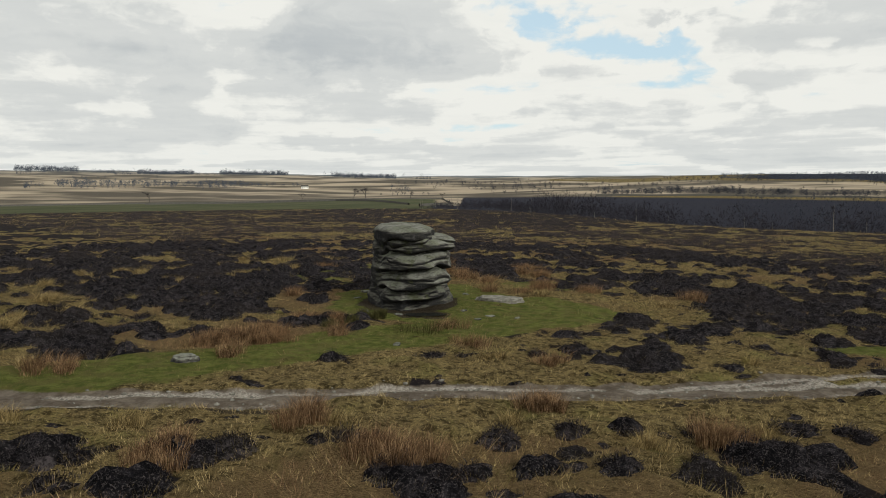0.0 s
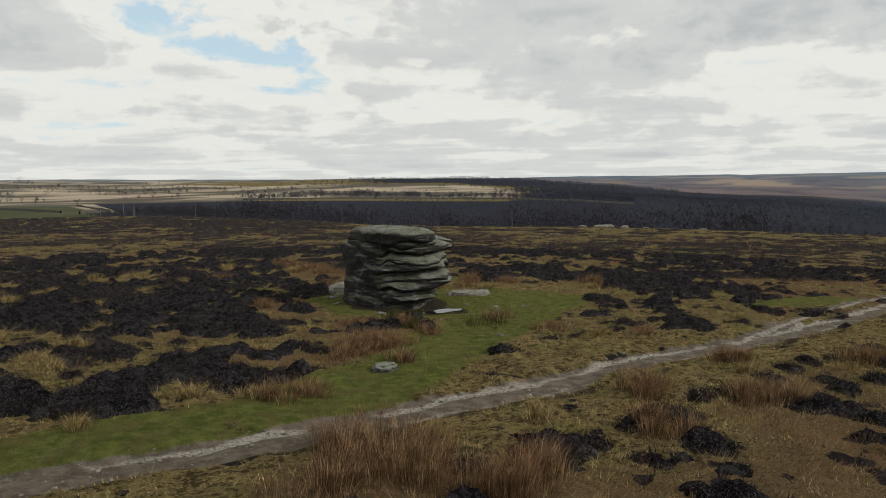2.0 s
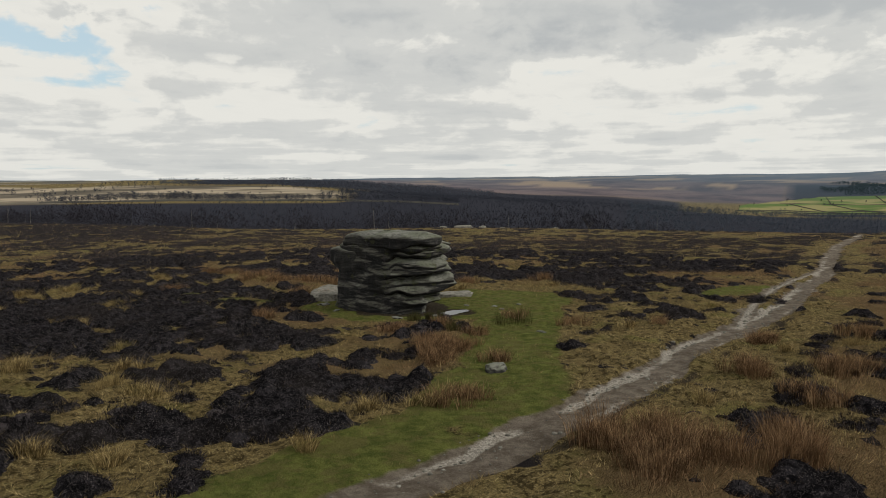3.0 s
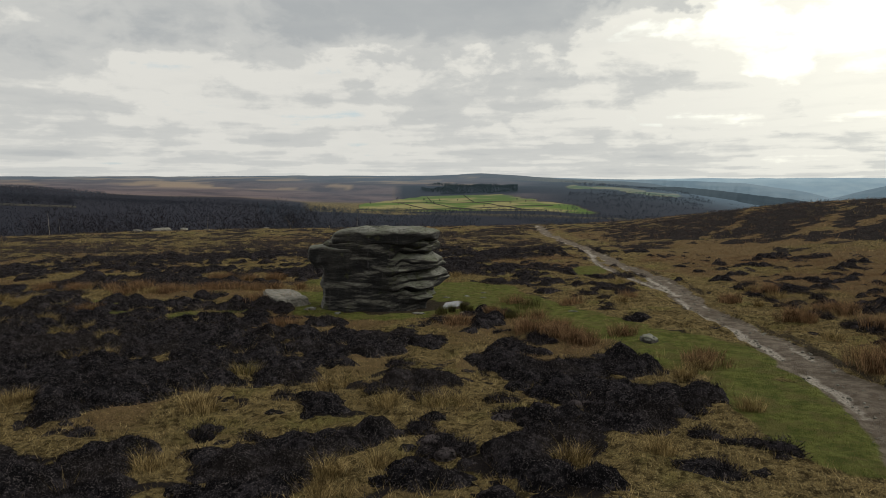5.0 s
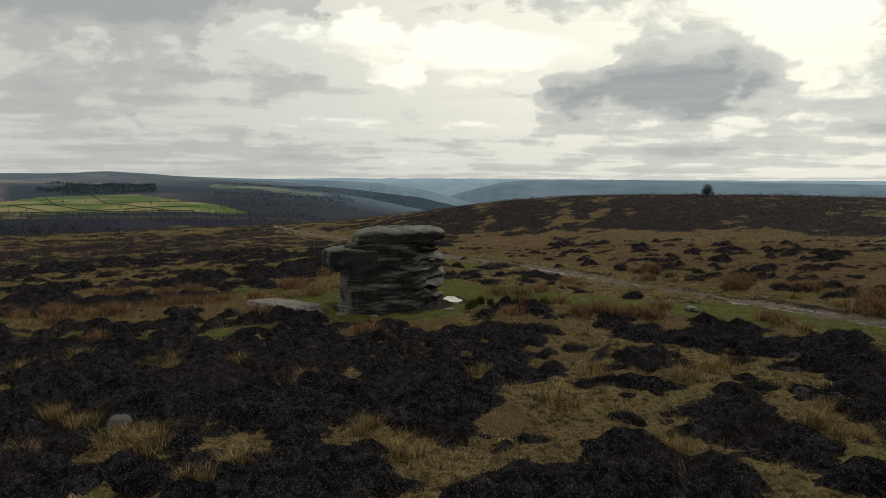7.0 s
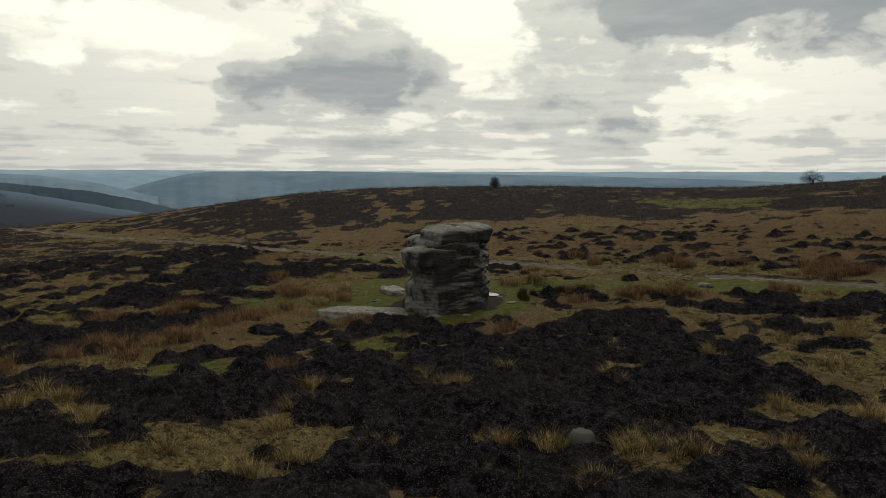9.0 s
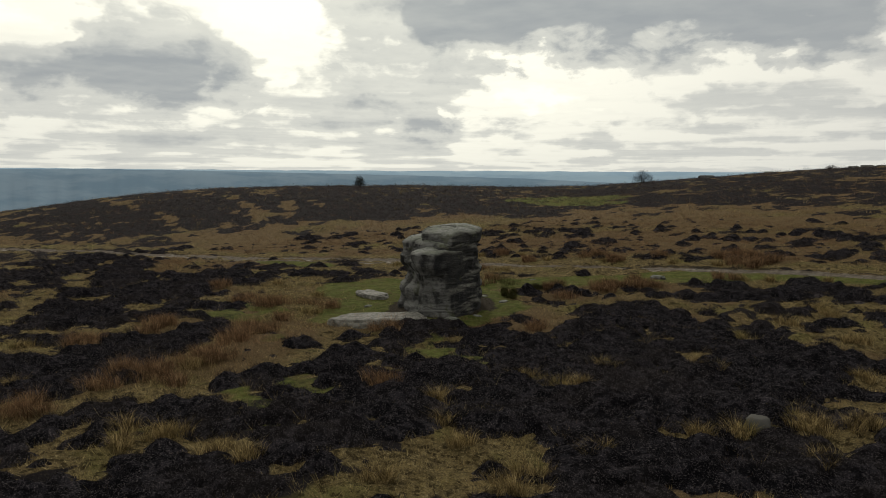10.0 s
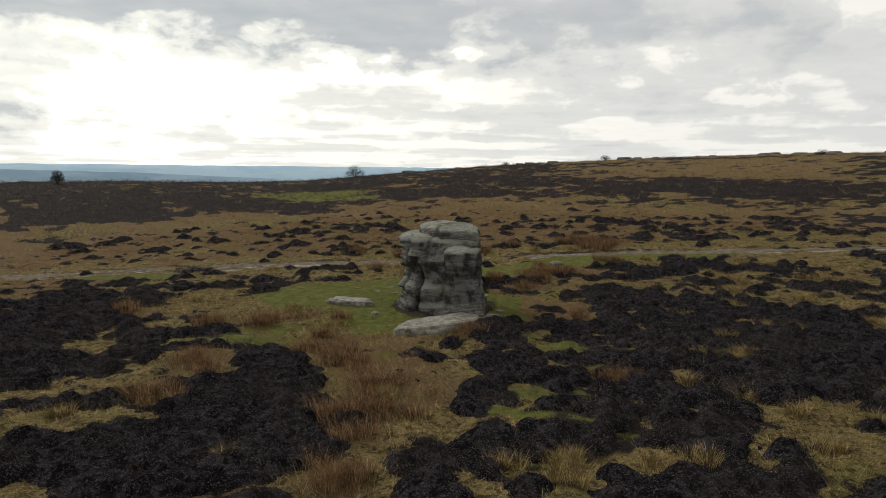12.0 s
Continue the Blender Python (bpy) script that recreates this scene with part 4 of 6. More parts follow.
def build_ground():
    spokes = 720
    radii = [0.0]
    step = 0.25
    while radii[-1] < 4800:
        r = radii[-1]
        step = 0.22 if r < 20 else max(0.22, (0.015 if r < 250 else 0.034) * r)
        radii.append(r + step)
    radii = np.array(radii[1:])
    ang = np.linspace(0, 2 * math.pi, spokes, endpoint=False)
    rr, aa = np.meshgrid(radii, ang, indexing="ij")
    x, y = (rr * np.sin(aa)).ravel(), (rr * np.cos(aa)).ravel()
    x, y = np.append(x, 0.0), np.append(y, 0.0)
    z = ground_z(x, y)
    n = len(radii)
    i, j = np.meshgrid(np.arange(n - 1), np.arange(spokes), indexing="ij")
    a, b = i * spokes + j, i * spokes + (j + 1) % spokes
    quads = np.stack([a, a + spokes, b + spokes, b], -1).reshape(-1, 4)
    j = np.arange(spokes)
    tip = np.full(spokes, n * spokes)
    fan = np.stack([tip, j, (j + 1) % spokes, tip], -1)
    tris = np.vstack([quads[:, [0, 2, 1]], quads[:, [0, 3, 2]], fan[:, [0, 2, 1]]])
    me = fast_mesh("ground", np.stack([x, y, z], -1), tris, M_GROUND, True)
    r = np.hypot(x, y)
    bear = np.degrees(np.arctan2(x, y)) % 360
    rc = around(CREST_R, bear)
    moor = 1 - smooth(r, rc + 6, rc + 25)
    wild = fbm(x, y, 260.0, 5, 91)
    streak = fbm(r * 0.9, bear * 40, 150.0, 4, 93)
    north = np.maximum(1 - smooth(bear + 12 * wild, 10, 16), smooth(bear, 285, 297))
    mid_ne = smooth(bear, 6, 12) * (1 - smooth(bear + 8 * wild, 32, 38)) * smooth(r + 60 * wild, 640, 680) * (1 - smooth(r + 200 * wild, 1050, 1180))
    pasture = smooth(bear, 300, 306) * (1 - smooth(bear, 356, 359)) * (1 - smooth(r, 425, 432))
    far_side = np.clip(1480 + 62 * (bear - 66), 1480, 1850)
    valley = smooth(bear, 66, 66.4) * (1 - smooth(bear + 3 * wild + (r - 1240) / 70, 86.6, 88.0)) * smooth(r + 60 * wild, 1325, 1335) * (1 - smooth(r, far_side, far_side + 12))
    strips = smooth(bear, 83, 84) * (1 - smooth(bear, 92, 93)) * smooth(r + 200 * streak, 2050, 2090) * (1 - smooth(r + 200 * streak, 2240, 2270))
    low = 0.6 * smooth(bear + 3 * wild, 78, 80) * (1 - smooth(bear, 83, 84.5)) * smooth(r, 1010, 1030) * (1 - smooth(r + 25 * (bear - 74), 1280, 1290))
    uplands = smooth(bear, 38, 44) * (1 - smooth(bear, 76, 80)) * smooth(r, 1900, 2100)
    slope_wood = (bear < 180) * smooth(bear, 60, 64) * (1 - smooth(r, 1205, 1220)) * (1 - low) + smooth(bear + 8 * wild, 33, 37) * (1 - smooth(bear, 60, 64)) * (1 - smooth(r, 1500, 1600))
    conifers = smooth(bear, 69, 70) * (1 - smooth(bear, 85, 87)) * smooth(r, far_side, far_side + 12) * (1 - smooth(r + 60 * wild, 2150, 2190))
    skyline_wood = smooth(bear + 5 * wild, 20, 24) * (1 - smooth(bear, 44, 48)) * smooth(r + 260 * wild, 1120, 1240)
    layers = {
        "heather": smooth(heather_field(x, y), -0.16, 0.18) * (1 - smooth(r, rc + 30, rc + 50)),
        "rust": rust_mask(x, y) * moor,
        "turf": np.maximum(turf_mask(x, y), (1 - smooth(np.hypot((x - 27) / 11, (y + 65) / 7) + 0.9 * fbm(x, y, 6, 3, 47), 0.6, 1.1))),
        "track": track_mask(x, y),
        "gravel": gravel_mask(x, y),
        "mire": mire_mask(x, y),
        # pale fields, plus the painted sunlit streaks of the uplands
        "pale": (1 - moor) * (1 - pasture) * np.clip((0.95 * north + 0.7 * mid_ne), 0, 1) + uplands * smooth(streak, 0.04, 0.18) * 0.9,
        "field": (1 - moor) * np.clip(valley + strips + 0.8 * low, 0, 1),
        "meadow": (1 - moor) * pasture,
        "wood": (1 - moor) * np.clip(smooth(bear, 354, 360) + (bear < 180) * 1.0, 0, 1) * np.clip((1 - smooth(bear, 100, 112)) * (bear < 180) * (1 - smooth(r, 600, 640)) + (bear > 180) * (1 - smooth(r, 240, 260))
                                     + slope_wood + conifers + skyline_wood + 0.9 * smooth(bear, 68, 72) * (1 - smooth(bear, 104, 112)) * smooth(r, 1200, 1300) * (1 - smooth(r, 2600, 2700)), 0, 1) * (1 - valley) * (1 - strips),
        "upland": np.clip((1 - moor) * (1 - conifers) * smooth(r, 1500, 1600) * smooth(bear, 30, 38) * (1 - smooth(bear, 76, 84)) * (1 - np.clip(valley + strips + low, 0, 1)), 0, 1),
        # share of painted blue haze, growing with distance
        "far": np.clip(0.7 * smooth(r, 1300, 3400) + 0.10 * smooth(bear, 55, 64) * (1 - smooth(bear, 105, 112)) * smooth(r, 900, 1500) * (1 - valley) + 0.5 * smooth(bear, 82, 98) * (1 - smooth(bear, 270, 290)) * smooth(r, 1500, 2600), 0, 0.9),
    }
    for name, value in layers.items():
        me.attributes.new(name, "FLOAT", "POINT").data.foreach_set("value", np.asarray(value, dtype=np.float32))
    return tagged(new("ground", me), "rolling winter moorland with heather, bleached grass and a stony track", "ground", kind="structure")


ground = build_ground()


# ---------------------------------------------------------------- plants
rng = np.random.default_rng(7)


def blades(cx, cy, cz, radius, height, count, width, lean=0.5, wind=(0.0, 0.0), bend=True):
    """Blades of grass for many tufts at once: arrays of centres, radii and heights, and blades for each."""
    k = np.repeat(np.arange(len(cx)), count)
    m = len(k)
    a, s = rng.uniform(0, 2 * math.pi, m), np.sqrt(rng.uniform(0, 1, m))
    bx, by = cx[k] + np.cos(a) * s * radius[k], cy[k] + np.sin(a) * s * radius[k]
    h = height[k] * rng.uniform(0.55, 1.1, m)
    turn = a + rng.normal(0, 0.5, m)
    out = (0.25 + s) * lean * h * rng.uniform(0.5, 1.2, m)
    ox, oy = np.cos(turn) * out + wind[0] * h, np.sin(turn) * out + wind[1] * h
    f = rng.uniform(0, 2 * math.pi, m)
    w = width * rng.uniform(0.7, 1.3, m)
    px, py = np.cos(f) * w, np.sin(f) * w
    zb = cz[k] - 0.05
    base1 = np.stack([bx - px, by - py, zb], -1)
    base2 = np.stack([bx + px, by + py, zb], -1)
    tip = np.stack([bx + ox, by + oy, cz[k] + h], -1)
    if not bend:
        return np.stack([base1, base2, tip], 1).reshape(-1, 3), np.arange(3 * m).reshape(-1, 3)
    mx, my, mz = bx + ox * 0.35, by + oy * 0.35, cz[k] + h * 0.62
    mid1 = np.stack([mx - px * 0.7, my - py * 0.7, mz], -1)
    mid2 = np.stack([mx + px * 0.7, my + py * 0.7, mz], -1)
    v = np.stack([base1, base2, mid1, mid2, tip], 1).reshape(-1, 3)
    o = 5 * np.arange(m)[:, None]
    faces = np.concatenate([o + np.array([[0, 1, 3]]), o + np.array([[0, 3, 2]]), o + np.array([[2, 3, 4]])], 1).reshape(-1, 3)
    return v, faces


def domes(cx, cy, cz, radius, height, sides=7):
    """Low irregular cushions that fill the inside of the clumps."""
    n = len(cx)
    rings = ((1.0, -0.12), (0.92, 0.45), (0.55, 0.85))
    vs = []
    for share, up in rings:
        a = np.linspace(0, 2 * math.pi, sides, endpoint=False)[None] + rng.uniform(0, 1, (n, 1))
        q = radius[:, None] * share * rng.uniform(0.8, 1.15, (n, sides))
        vs.append(np.stack([cx[:, None] + np.cos(a) * q, cy[:, None] + np.sin(a) * q,
                            cz[:, None] + height[:, None] * up * rng.uniform(0.85, 1.1, (n, sides))], -1))
    top = np.stack([cx, cy, cz + height * 0.95], -1)[:, None]
    v = np.concatenate(vs + [top], 1)
    per = 3 * sides + 1
    f = []
    for ring in range(2):
        for s in range(sides):
            a, b = ring * sides + s, ring * sides + (s + 1) % sides
            f += [(a, b, b + sides), (a, b + sides, a + sides)]
    for s in range(sides):
        f.append((2 * sides + s, 2 * sides + (s + 1) % sides, 3 * sides))
    f = np.array(f)
    faces = (per * np.arange(n)[:, None, None] + f[None]).reshape(-1, 3)
    return v.reshape(-1, 3), faces


def joined(*lots):
    vs, fs, base = [], [], 0
    for v, f in lots:
        vs.append(v)
        fs.append(f + base)
        base += len(v)
    return np.concatenate(vs), np.concatenate(fs)


def sites(r0, r1, spacing, skip):
    n = int(r1 / spacing) + 2
    gx, gy = np.meshgrid(np.arange(-n, n), np.arange(-n, n))
    x = (gx + rng.uniform(-0.5, 0.5, gx.shape)).ravel() * spacing
    y = (gy + rng.uniform(-0.5, 0.5, gx.shape)).ravel() * spacing
    r = np.hypot(x, y)
    b = np.degrees(np.arctan2(x, y)) % 360
    keep = (r >= r0) & (r < r1) & (r < around(CREST_R, b) + 14)
    keep &= ~((r > skip) & (b > 226) & (b < 318))
    x, y = x[keep], y[keep]
    keep = (track_mask(x, y) < 0.25) & (np.hypot((x - STONE_CENTRE[0]) / 2.6, (y - STONE_CENTRE[1]) / 4.0) > 1)
    return x[keep], y[keep]


def bristles(x, y, z, radius, tall, count, length, width):
    """Short twigs that stand out all over low cushions."""
    k = np.repeat(np.arange(len(x)), count)
    m = len(k)
    a, s = rng.uniform(0, 2 * math.pi, m), np.sqrt(rng.uniform(0, 1, m))
    lump = rng.uniform(0.15, 1.1, m)
    base = np.stack([x[k] + np.cos(a) * s * radius[k], y[k] + np.sin(a) * s * radius[k], z[k] + tall[k] * lump * (1 - 0.9 * s ** 2.5)], -1)
    way = np.stack([np.cos(a) * s * 0.8, np.sin(a) * s * 0.8, np.full(m, 0.75)], -1) + rng.normal(0, 0.38, (m, 3))
    way /= np.linalg.norm(way, axis=1)[:, None]
    side = np.cross(way, rng.normal(0, 1, (m, 3)))
    side *= (width * rng.uniform(0.6, 1.4, m) / (np.linalg.norm(side, axis=1) + 1e-6))[:, None]
    tip = base + way * (length * rng.uniform(0.6, 1.4, m))[:, None]
    base = base - way * 0.03
    return np.stack([base - side, base + side, tip], 1).reshape(-1, 3), np.arange(3 * m).reshape(-1, 3)


BUSH = 0.52
BUSHES = 184


def bush_cells():
    """One heather bush for each cell round the rock: its middle, half width and height (0: none)."""
    k = (np.arange(BUSHES) - BUSHES / 2) * BUSH
    gx, gy = np.meshgrid(k, k, indexing="ij")
    gx, gy = gx + rng.uniform(0.05, 0.95, gx.shape) * BUSH, gy + rng.uniform(0.05, 0.95, gx.shape) * BUSH
    field = (heather_field(gx.ravel(), gy.ravel()) + rng.normal(0, 0.12, gx.size)).reshape(gx.shape)
    grown = smooth(field, 0.05, 0.40)
    wide = 0.27 + 0.27 * grown * rng.uniform(0.6, 1.1, gx.shape)
    tall = 0.14 + 0.27 * grown * rng.uniform(0.25, 1.15, gx.shape)
    stray = (field > -0.42) & (rng.uniform(0, 1, gx.shape) < 0.36)
    small = rng.uniform(0.45, 0.75, gx.shape)
    wide, tall = np.where(field > 0.05, wide, 0.34 * small), np.where(field > 0.05, tall, np.where(stray, 0.20 * small, 0))
    bare = (turf_mask(gx.ravel(), gy.ravel()) > 0.42) | (track_mask(gx.ravel(), gy.ravel()) > 0.10)
    return gx, gy, wide, np.where(bare.reshape(gx.shape), 0, tall)


CELLS = bush_cells()


def canopy(x, y):
    """Height of the heather above the ground: the rounded top of the bush that stands there."""
    ci, cj = np.floor(x / BUSH).astype(int) + BUSHES // 2, np.floor(y / BUSH).astype(int) + BUSHES // 2
    wx, wy = x + 0.16 * fbm(x, y, 0.45, 2, 64), y + 0.16 * fbm(x, y, 0.45, 2, 65)
    high = np.zeros(np.shape(x))
    for di in (-1, 0, 1):
        for dj in (-1, 0, 1):
            at = np.clip(ci + di, 0, BUSHES - 1), np.clip(cj + dj, 0, BUSHES - 1)
            bx, by, wide, tall = (c[at] for c in CELLS)
            d2 = ((wx - bx) ** 2 + (wy - by) ** 2) / wide ** 2
            high = np.maximum(high, tall * np.clip(1 - d2, 0, 1) ** 0.6)
    return high * (1 - smooth(turf_mask(x, y), 0.4, 0.6)) * (1 - smooth(track_mask(x, y), 0.05, 0.3))


def build_canopy(reach, step):
    """The closed dark mat of the heather near the rock."""
    n = int(2 * reach / step)
    gx, gy = np.meshgrid(np.linspace(-reach, reach, n), np.linspace(-reach, reach, n), indexing="ij")
    x = gx.ravel() + rng.uniform(-0.35, 0.35, n * n) * step
    y = gy.ravel() + rng.uniform(-0.35, 0.35, n * n) * step
    high = canopy(x, y)
    # no lone spikes: a twig-sized rise sinks to the level round it
    square = np.pad(high.reshape(n, n), 1)
    level = sum(square[i:i + n, j:j + n] for i in range(3) for j in range(3)).ravel() / 9
    high = np.minimum(high, 1.35 * level)
    z = ground_z(x, y) + high * rng.uniform(0.88, 1.1, n * n) - 0.05
    keep = (high > 0.03) & (np.hypot(x, y) < reach) & (np.hypot((x - STONE_CENTRE[0]) / 2.6, (y - STONE_CENTRE[1]) / 4.0) > 1)
    i, j = np.meshgrid(np.arange(n - 1), np.arange(n - 1), indexing="ij")
    a = (i * n + j).ravel()
    quads = np.stack([a, a + n, a + n + 1, a + 1], -1)
    quads = quads[keep[quads].any(1)]
    used, back = np.unique(quads, return_inverse=True)
    quads = back.reshape(-1, 4)
    me = fast_mesh("heather", np.stack([x, y, z], -1)[used], np.vstack([quads[:, [0, 1, 2]], quads[:, [0, 2, 3]]]), M_MAT, True)
    return tagged(new("heather", me), "dark brown winter heather in a dense low mat", "heather", kind="stuff")


def sprigs(x, y, size, spikes):
    """Short twigs of heather, standing out of the mat near the rock and in loose clumps farther off."""
    n = len(x)
    if size > 1.2:
        rad, tall = size * rng.uniform(0.18, 0.33, n), min(size, 1.6) ** 0.5 * rng.uniform(0.16, 0.34, n) * (0.70 + 1.9 * np.clip(fbm(x, y, 1.0, 2, 63) + 0.10, 0, 0.6))
        return bristles(x, y, ground_z(x, y), rad, tall * 0.9, spikes, 0.095 * size ** 0.6, 0.0145 * size ** 0.8)
    k = np.repeat(np.arange(n), spikes)
    px, py = x[k] + rng.normal(0, 0.17, len(k)), y[k] + rng.normal(0, 0.17, len(k))
    high = canopy(px, py)
    on = (high > 0.04) | (rng.uniform(0, 1, len(k)) < 0.04)
    px, py, high = px[on], py[on], high[on]
    one = np.full(len(px), 0.02)
    return bristles(px, py, ground_z(px, py) + high - 0.065, one, one, 1, 0.125, 0.0105)


def scatter(r0, r1, spacing, skip, size, detail):
    x, y = sites(r0, r1, spacing, skip)
    h = heather_field(x, y) + rng.normal(0, 0.13, len(x))
    turf = turf_mask(x, y)
    lone = rng.uniform(0, 1, len(x)) < 0.065 + 0.10 * smooth(fbm(x, y, 5.0, 2, 69), 0.05, 0.3)
    is_heather = (h > 0) & (turf < 0.4) & ~lone
    twiggy = is_heather | ((h > -0.15) & (turf < 0.4) & (size < 1.2))
    hx, hy = x[twiggy], y[twiggy]
    v, f = sprigs(hx, hy, size, detail[0])
    tagged(new("heather", fast_mesh("heather", v, f, M_HEATHER if r1 < 50 else M_FAR_HEATHER, r1 < 50)), "dark brown twigs of winter heather covering the moor in patches", "heather", kind="stuff")
    is_grass = ~is_heather & ((turf < 0.45) | (rng.uniform(0, 1, len(x)) < 0.13))
    gx, gy = x[is_grass], y[is_grass]
    in_heather = h[is_grass] > 0.05
    rust = rust_mask(gx, gy) + rng.normal(0, 0.12, len(gx)) > 0.68
    for flag, nm, mat, label in ((~rust, "moor_grass", M_GRASS, "bleached straw-coloured moor grass in loose tufts"),
                                 (rust, "rusty_grass", M_RUSH, "rust-brown dead moor grass and rushes")):
        qx, qy = gx[flag], gy[flag]
        n = len(qx)
        lush = smooth(fbm(qx, qy, 3.0, 3, 61), 0.0, 0.3) * 0.45 + 0.7 * smooth(-qy, 16.5, 19) * smooth(fbm(qx, qy, 2.0, 3, 62), -0.15, 0.15)
        high = tall_mask(qx, qy) if r1 < 70 else np.zeros(n)
        lush = lush * (1 - verge_mask(qx, qy))
        uneven = np.clip(0.5 + 1.6 * fbm(qx, qy, 0.9, 2, 67), 0.15, 1.4)
        tall = min(size, 2.0) ** 0.6 * (0.045 + 0.105 * uneven * (1 - 0.6 * verge_mask(qx, qy)) + (0.25 * lush + 0.34 * high) * (1 - 0.8 * verge_mask(qx, qy)) * rng.uniform(0.45, 1.1, n))
        tall = tall + np.where(in_heather[flag], min(size, 2.0) ** 0.6 * rng.uniform(0.10, 0.30, n), 0.0)
        v, f = blades(qx, qy, ground_z(qx, qy), size * rng.uniform(0.12, 0.27, n), tall, detail[1], (0.0045 if size < 1.2 else 0.0068) * size, 1.1, (0.12, 0.05), detail[2])
        tagged(new(nm, fast_mesh(nm, v, f, mat)), label, "grass", kind="stuff")


build_canopy(45, 0.17)
scatter(0, 44, 0.40, 44, 1.0, (21, 15, False))
scatter(44, 90, 0.85, 46, 1.6, (17, 13, False))
scatter(90, 235, 1.7, 46, 2.9, (12, 10, False))

def matted_grass(reach, spacing):
    """Short dead grass, laid over by the wind in swirls between the heather."""
    x, y = sites(0, reach, spacing, reach)
    ok = (heather_field(x, y) < 0.06) & (turf_mask(x, y) < 0.5)
    x, y = x[ok], y[ok]
    rust = rust_mask(x, y) + rng.normal(0, 0.1, len(x)) > 0.68
    for flag, mat, name, label in ((~rust, M_GRASS, "moor_grass", "short bleached grass laid over in swirls"), (rust, M_RUSH, "rusty_grass", "short rust-brown grass laid over in swirls")):
        px, py = np.repeat(x[flag], 8), np.repeat(y[flag], 8)
        n = len(px)
        px, py = px + rng.normal(0, 0.11, n), py + rng.normal(0, 0.11, n)
        z = ground_z(px, py)
        turn = 9.0 * fbm(px, py, 1.6, 3, 73) + rng.normal(0, 0.55, n)
        long = rng.uniform(0.10, 0.24, n)
        lift = rng.uniform(0.03, 0.11, n) + 0.10 * np.clip(fbm(px, py, 0.7, 2, 74), 0, 0.5)
        wx, wy = -np.sin(turn) * 0.0062, np.cos(turn) * 0.0062
        base1, base2 = np.stack([px - wx, py - wy, z - 0.02], -1), np.stack([px + wx, py + wy, z - 0.02], -1)
        tip = np.stack([px + np.cos(turn) * long, py + np.sin(turn) * long, z + lift], -1)
        me = fast_mesh(name, np.stack([base1, base2, tip], 1).reshape(-1, 3), np.arange(3 * n).reshape(-1, 3), mat)
        tagged(new(name, me), label, "grass", kind="stuff")


matted_grass(42, 0.29)

# short grass on the turf by the stone
x, y = sites(0, 26, 0.17, 44)
on = turf_mask(x, y) > 0.4
x, y = x[on], y[on]
v, f = blades(x, y, ground_z(x, y), np.full(len(x), 0.10), 0.035 + 0.05 * np.clip(fbm(x, y, 0.8, 2, 68) + 0.4, 0, 1), 7, 0.006, 0.9, (0.1, 0.05), False)
tagged(new("turf_grass", fast_mesh("turf_grass", v, f, M_TURF)), "short green grazed turf round the rock", "grass", kind="stuff")


# ---------------------------------------------------------------- the stone
def outline_radius(points, centre, angles):
    """Distance from the centre to a closed outline in each direction, softened."""
    p = np.array(points) - np.array(centre)
    res = np.zeros(len(angles))
    for k, a in enumerate(angles):
        d = np.array((math.cos(a), math.sin(a)))
        best = 0
        for q, s in zip(p, np.roll(p, -1, 0)):
            e = s - q
            den = d[0] * e[1] - d[1] * e[0]
            if abs(den) < 1e-9:
                continue
            t = (q[0] * e[1] - q[1] * e[0]) / den
            u = (q[0] * d[1] - q[1] * d[0]) / den
            if t > 0 and -1e-6 <= u <= 1 + 1e-6:
                best = max(best, t)
        res[k] = best
    w = np.array((1, 3, 4, 3, 1)) / 12
    return sum(np.roll(res, i - 2) * w[i] for i in range(5))


def cut(strong, weak, toward=-60, spread=110):
    """How far a joint is weathered back: strong towards one side, weak elsewhere."""
    def depth(ang):
        d = np.abs((np.degrees(ang) - toward + 180) % 360 - 180)
        return weak + (strong - weak) * (1 - smooth(d, spread * 0.45, spread))
    return depth


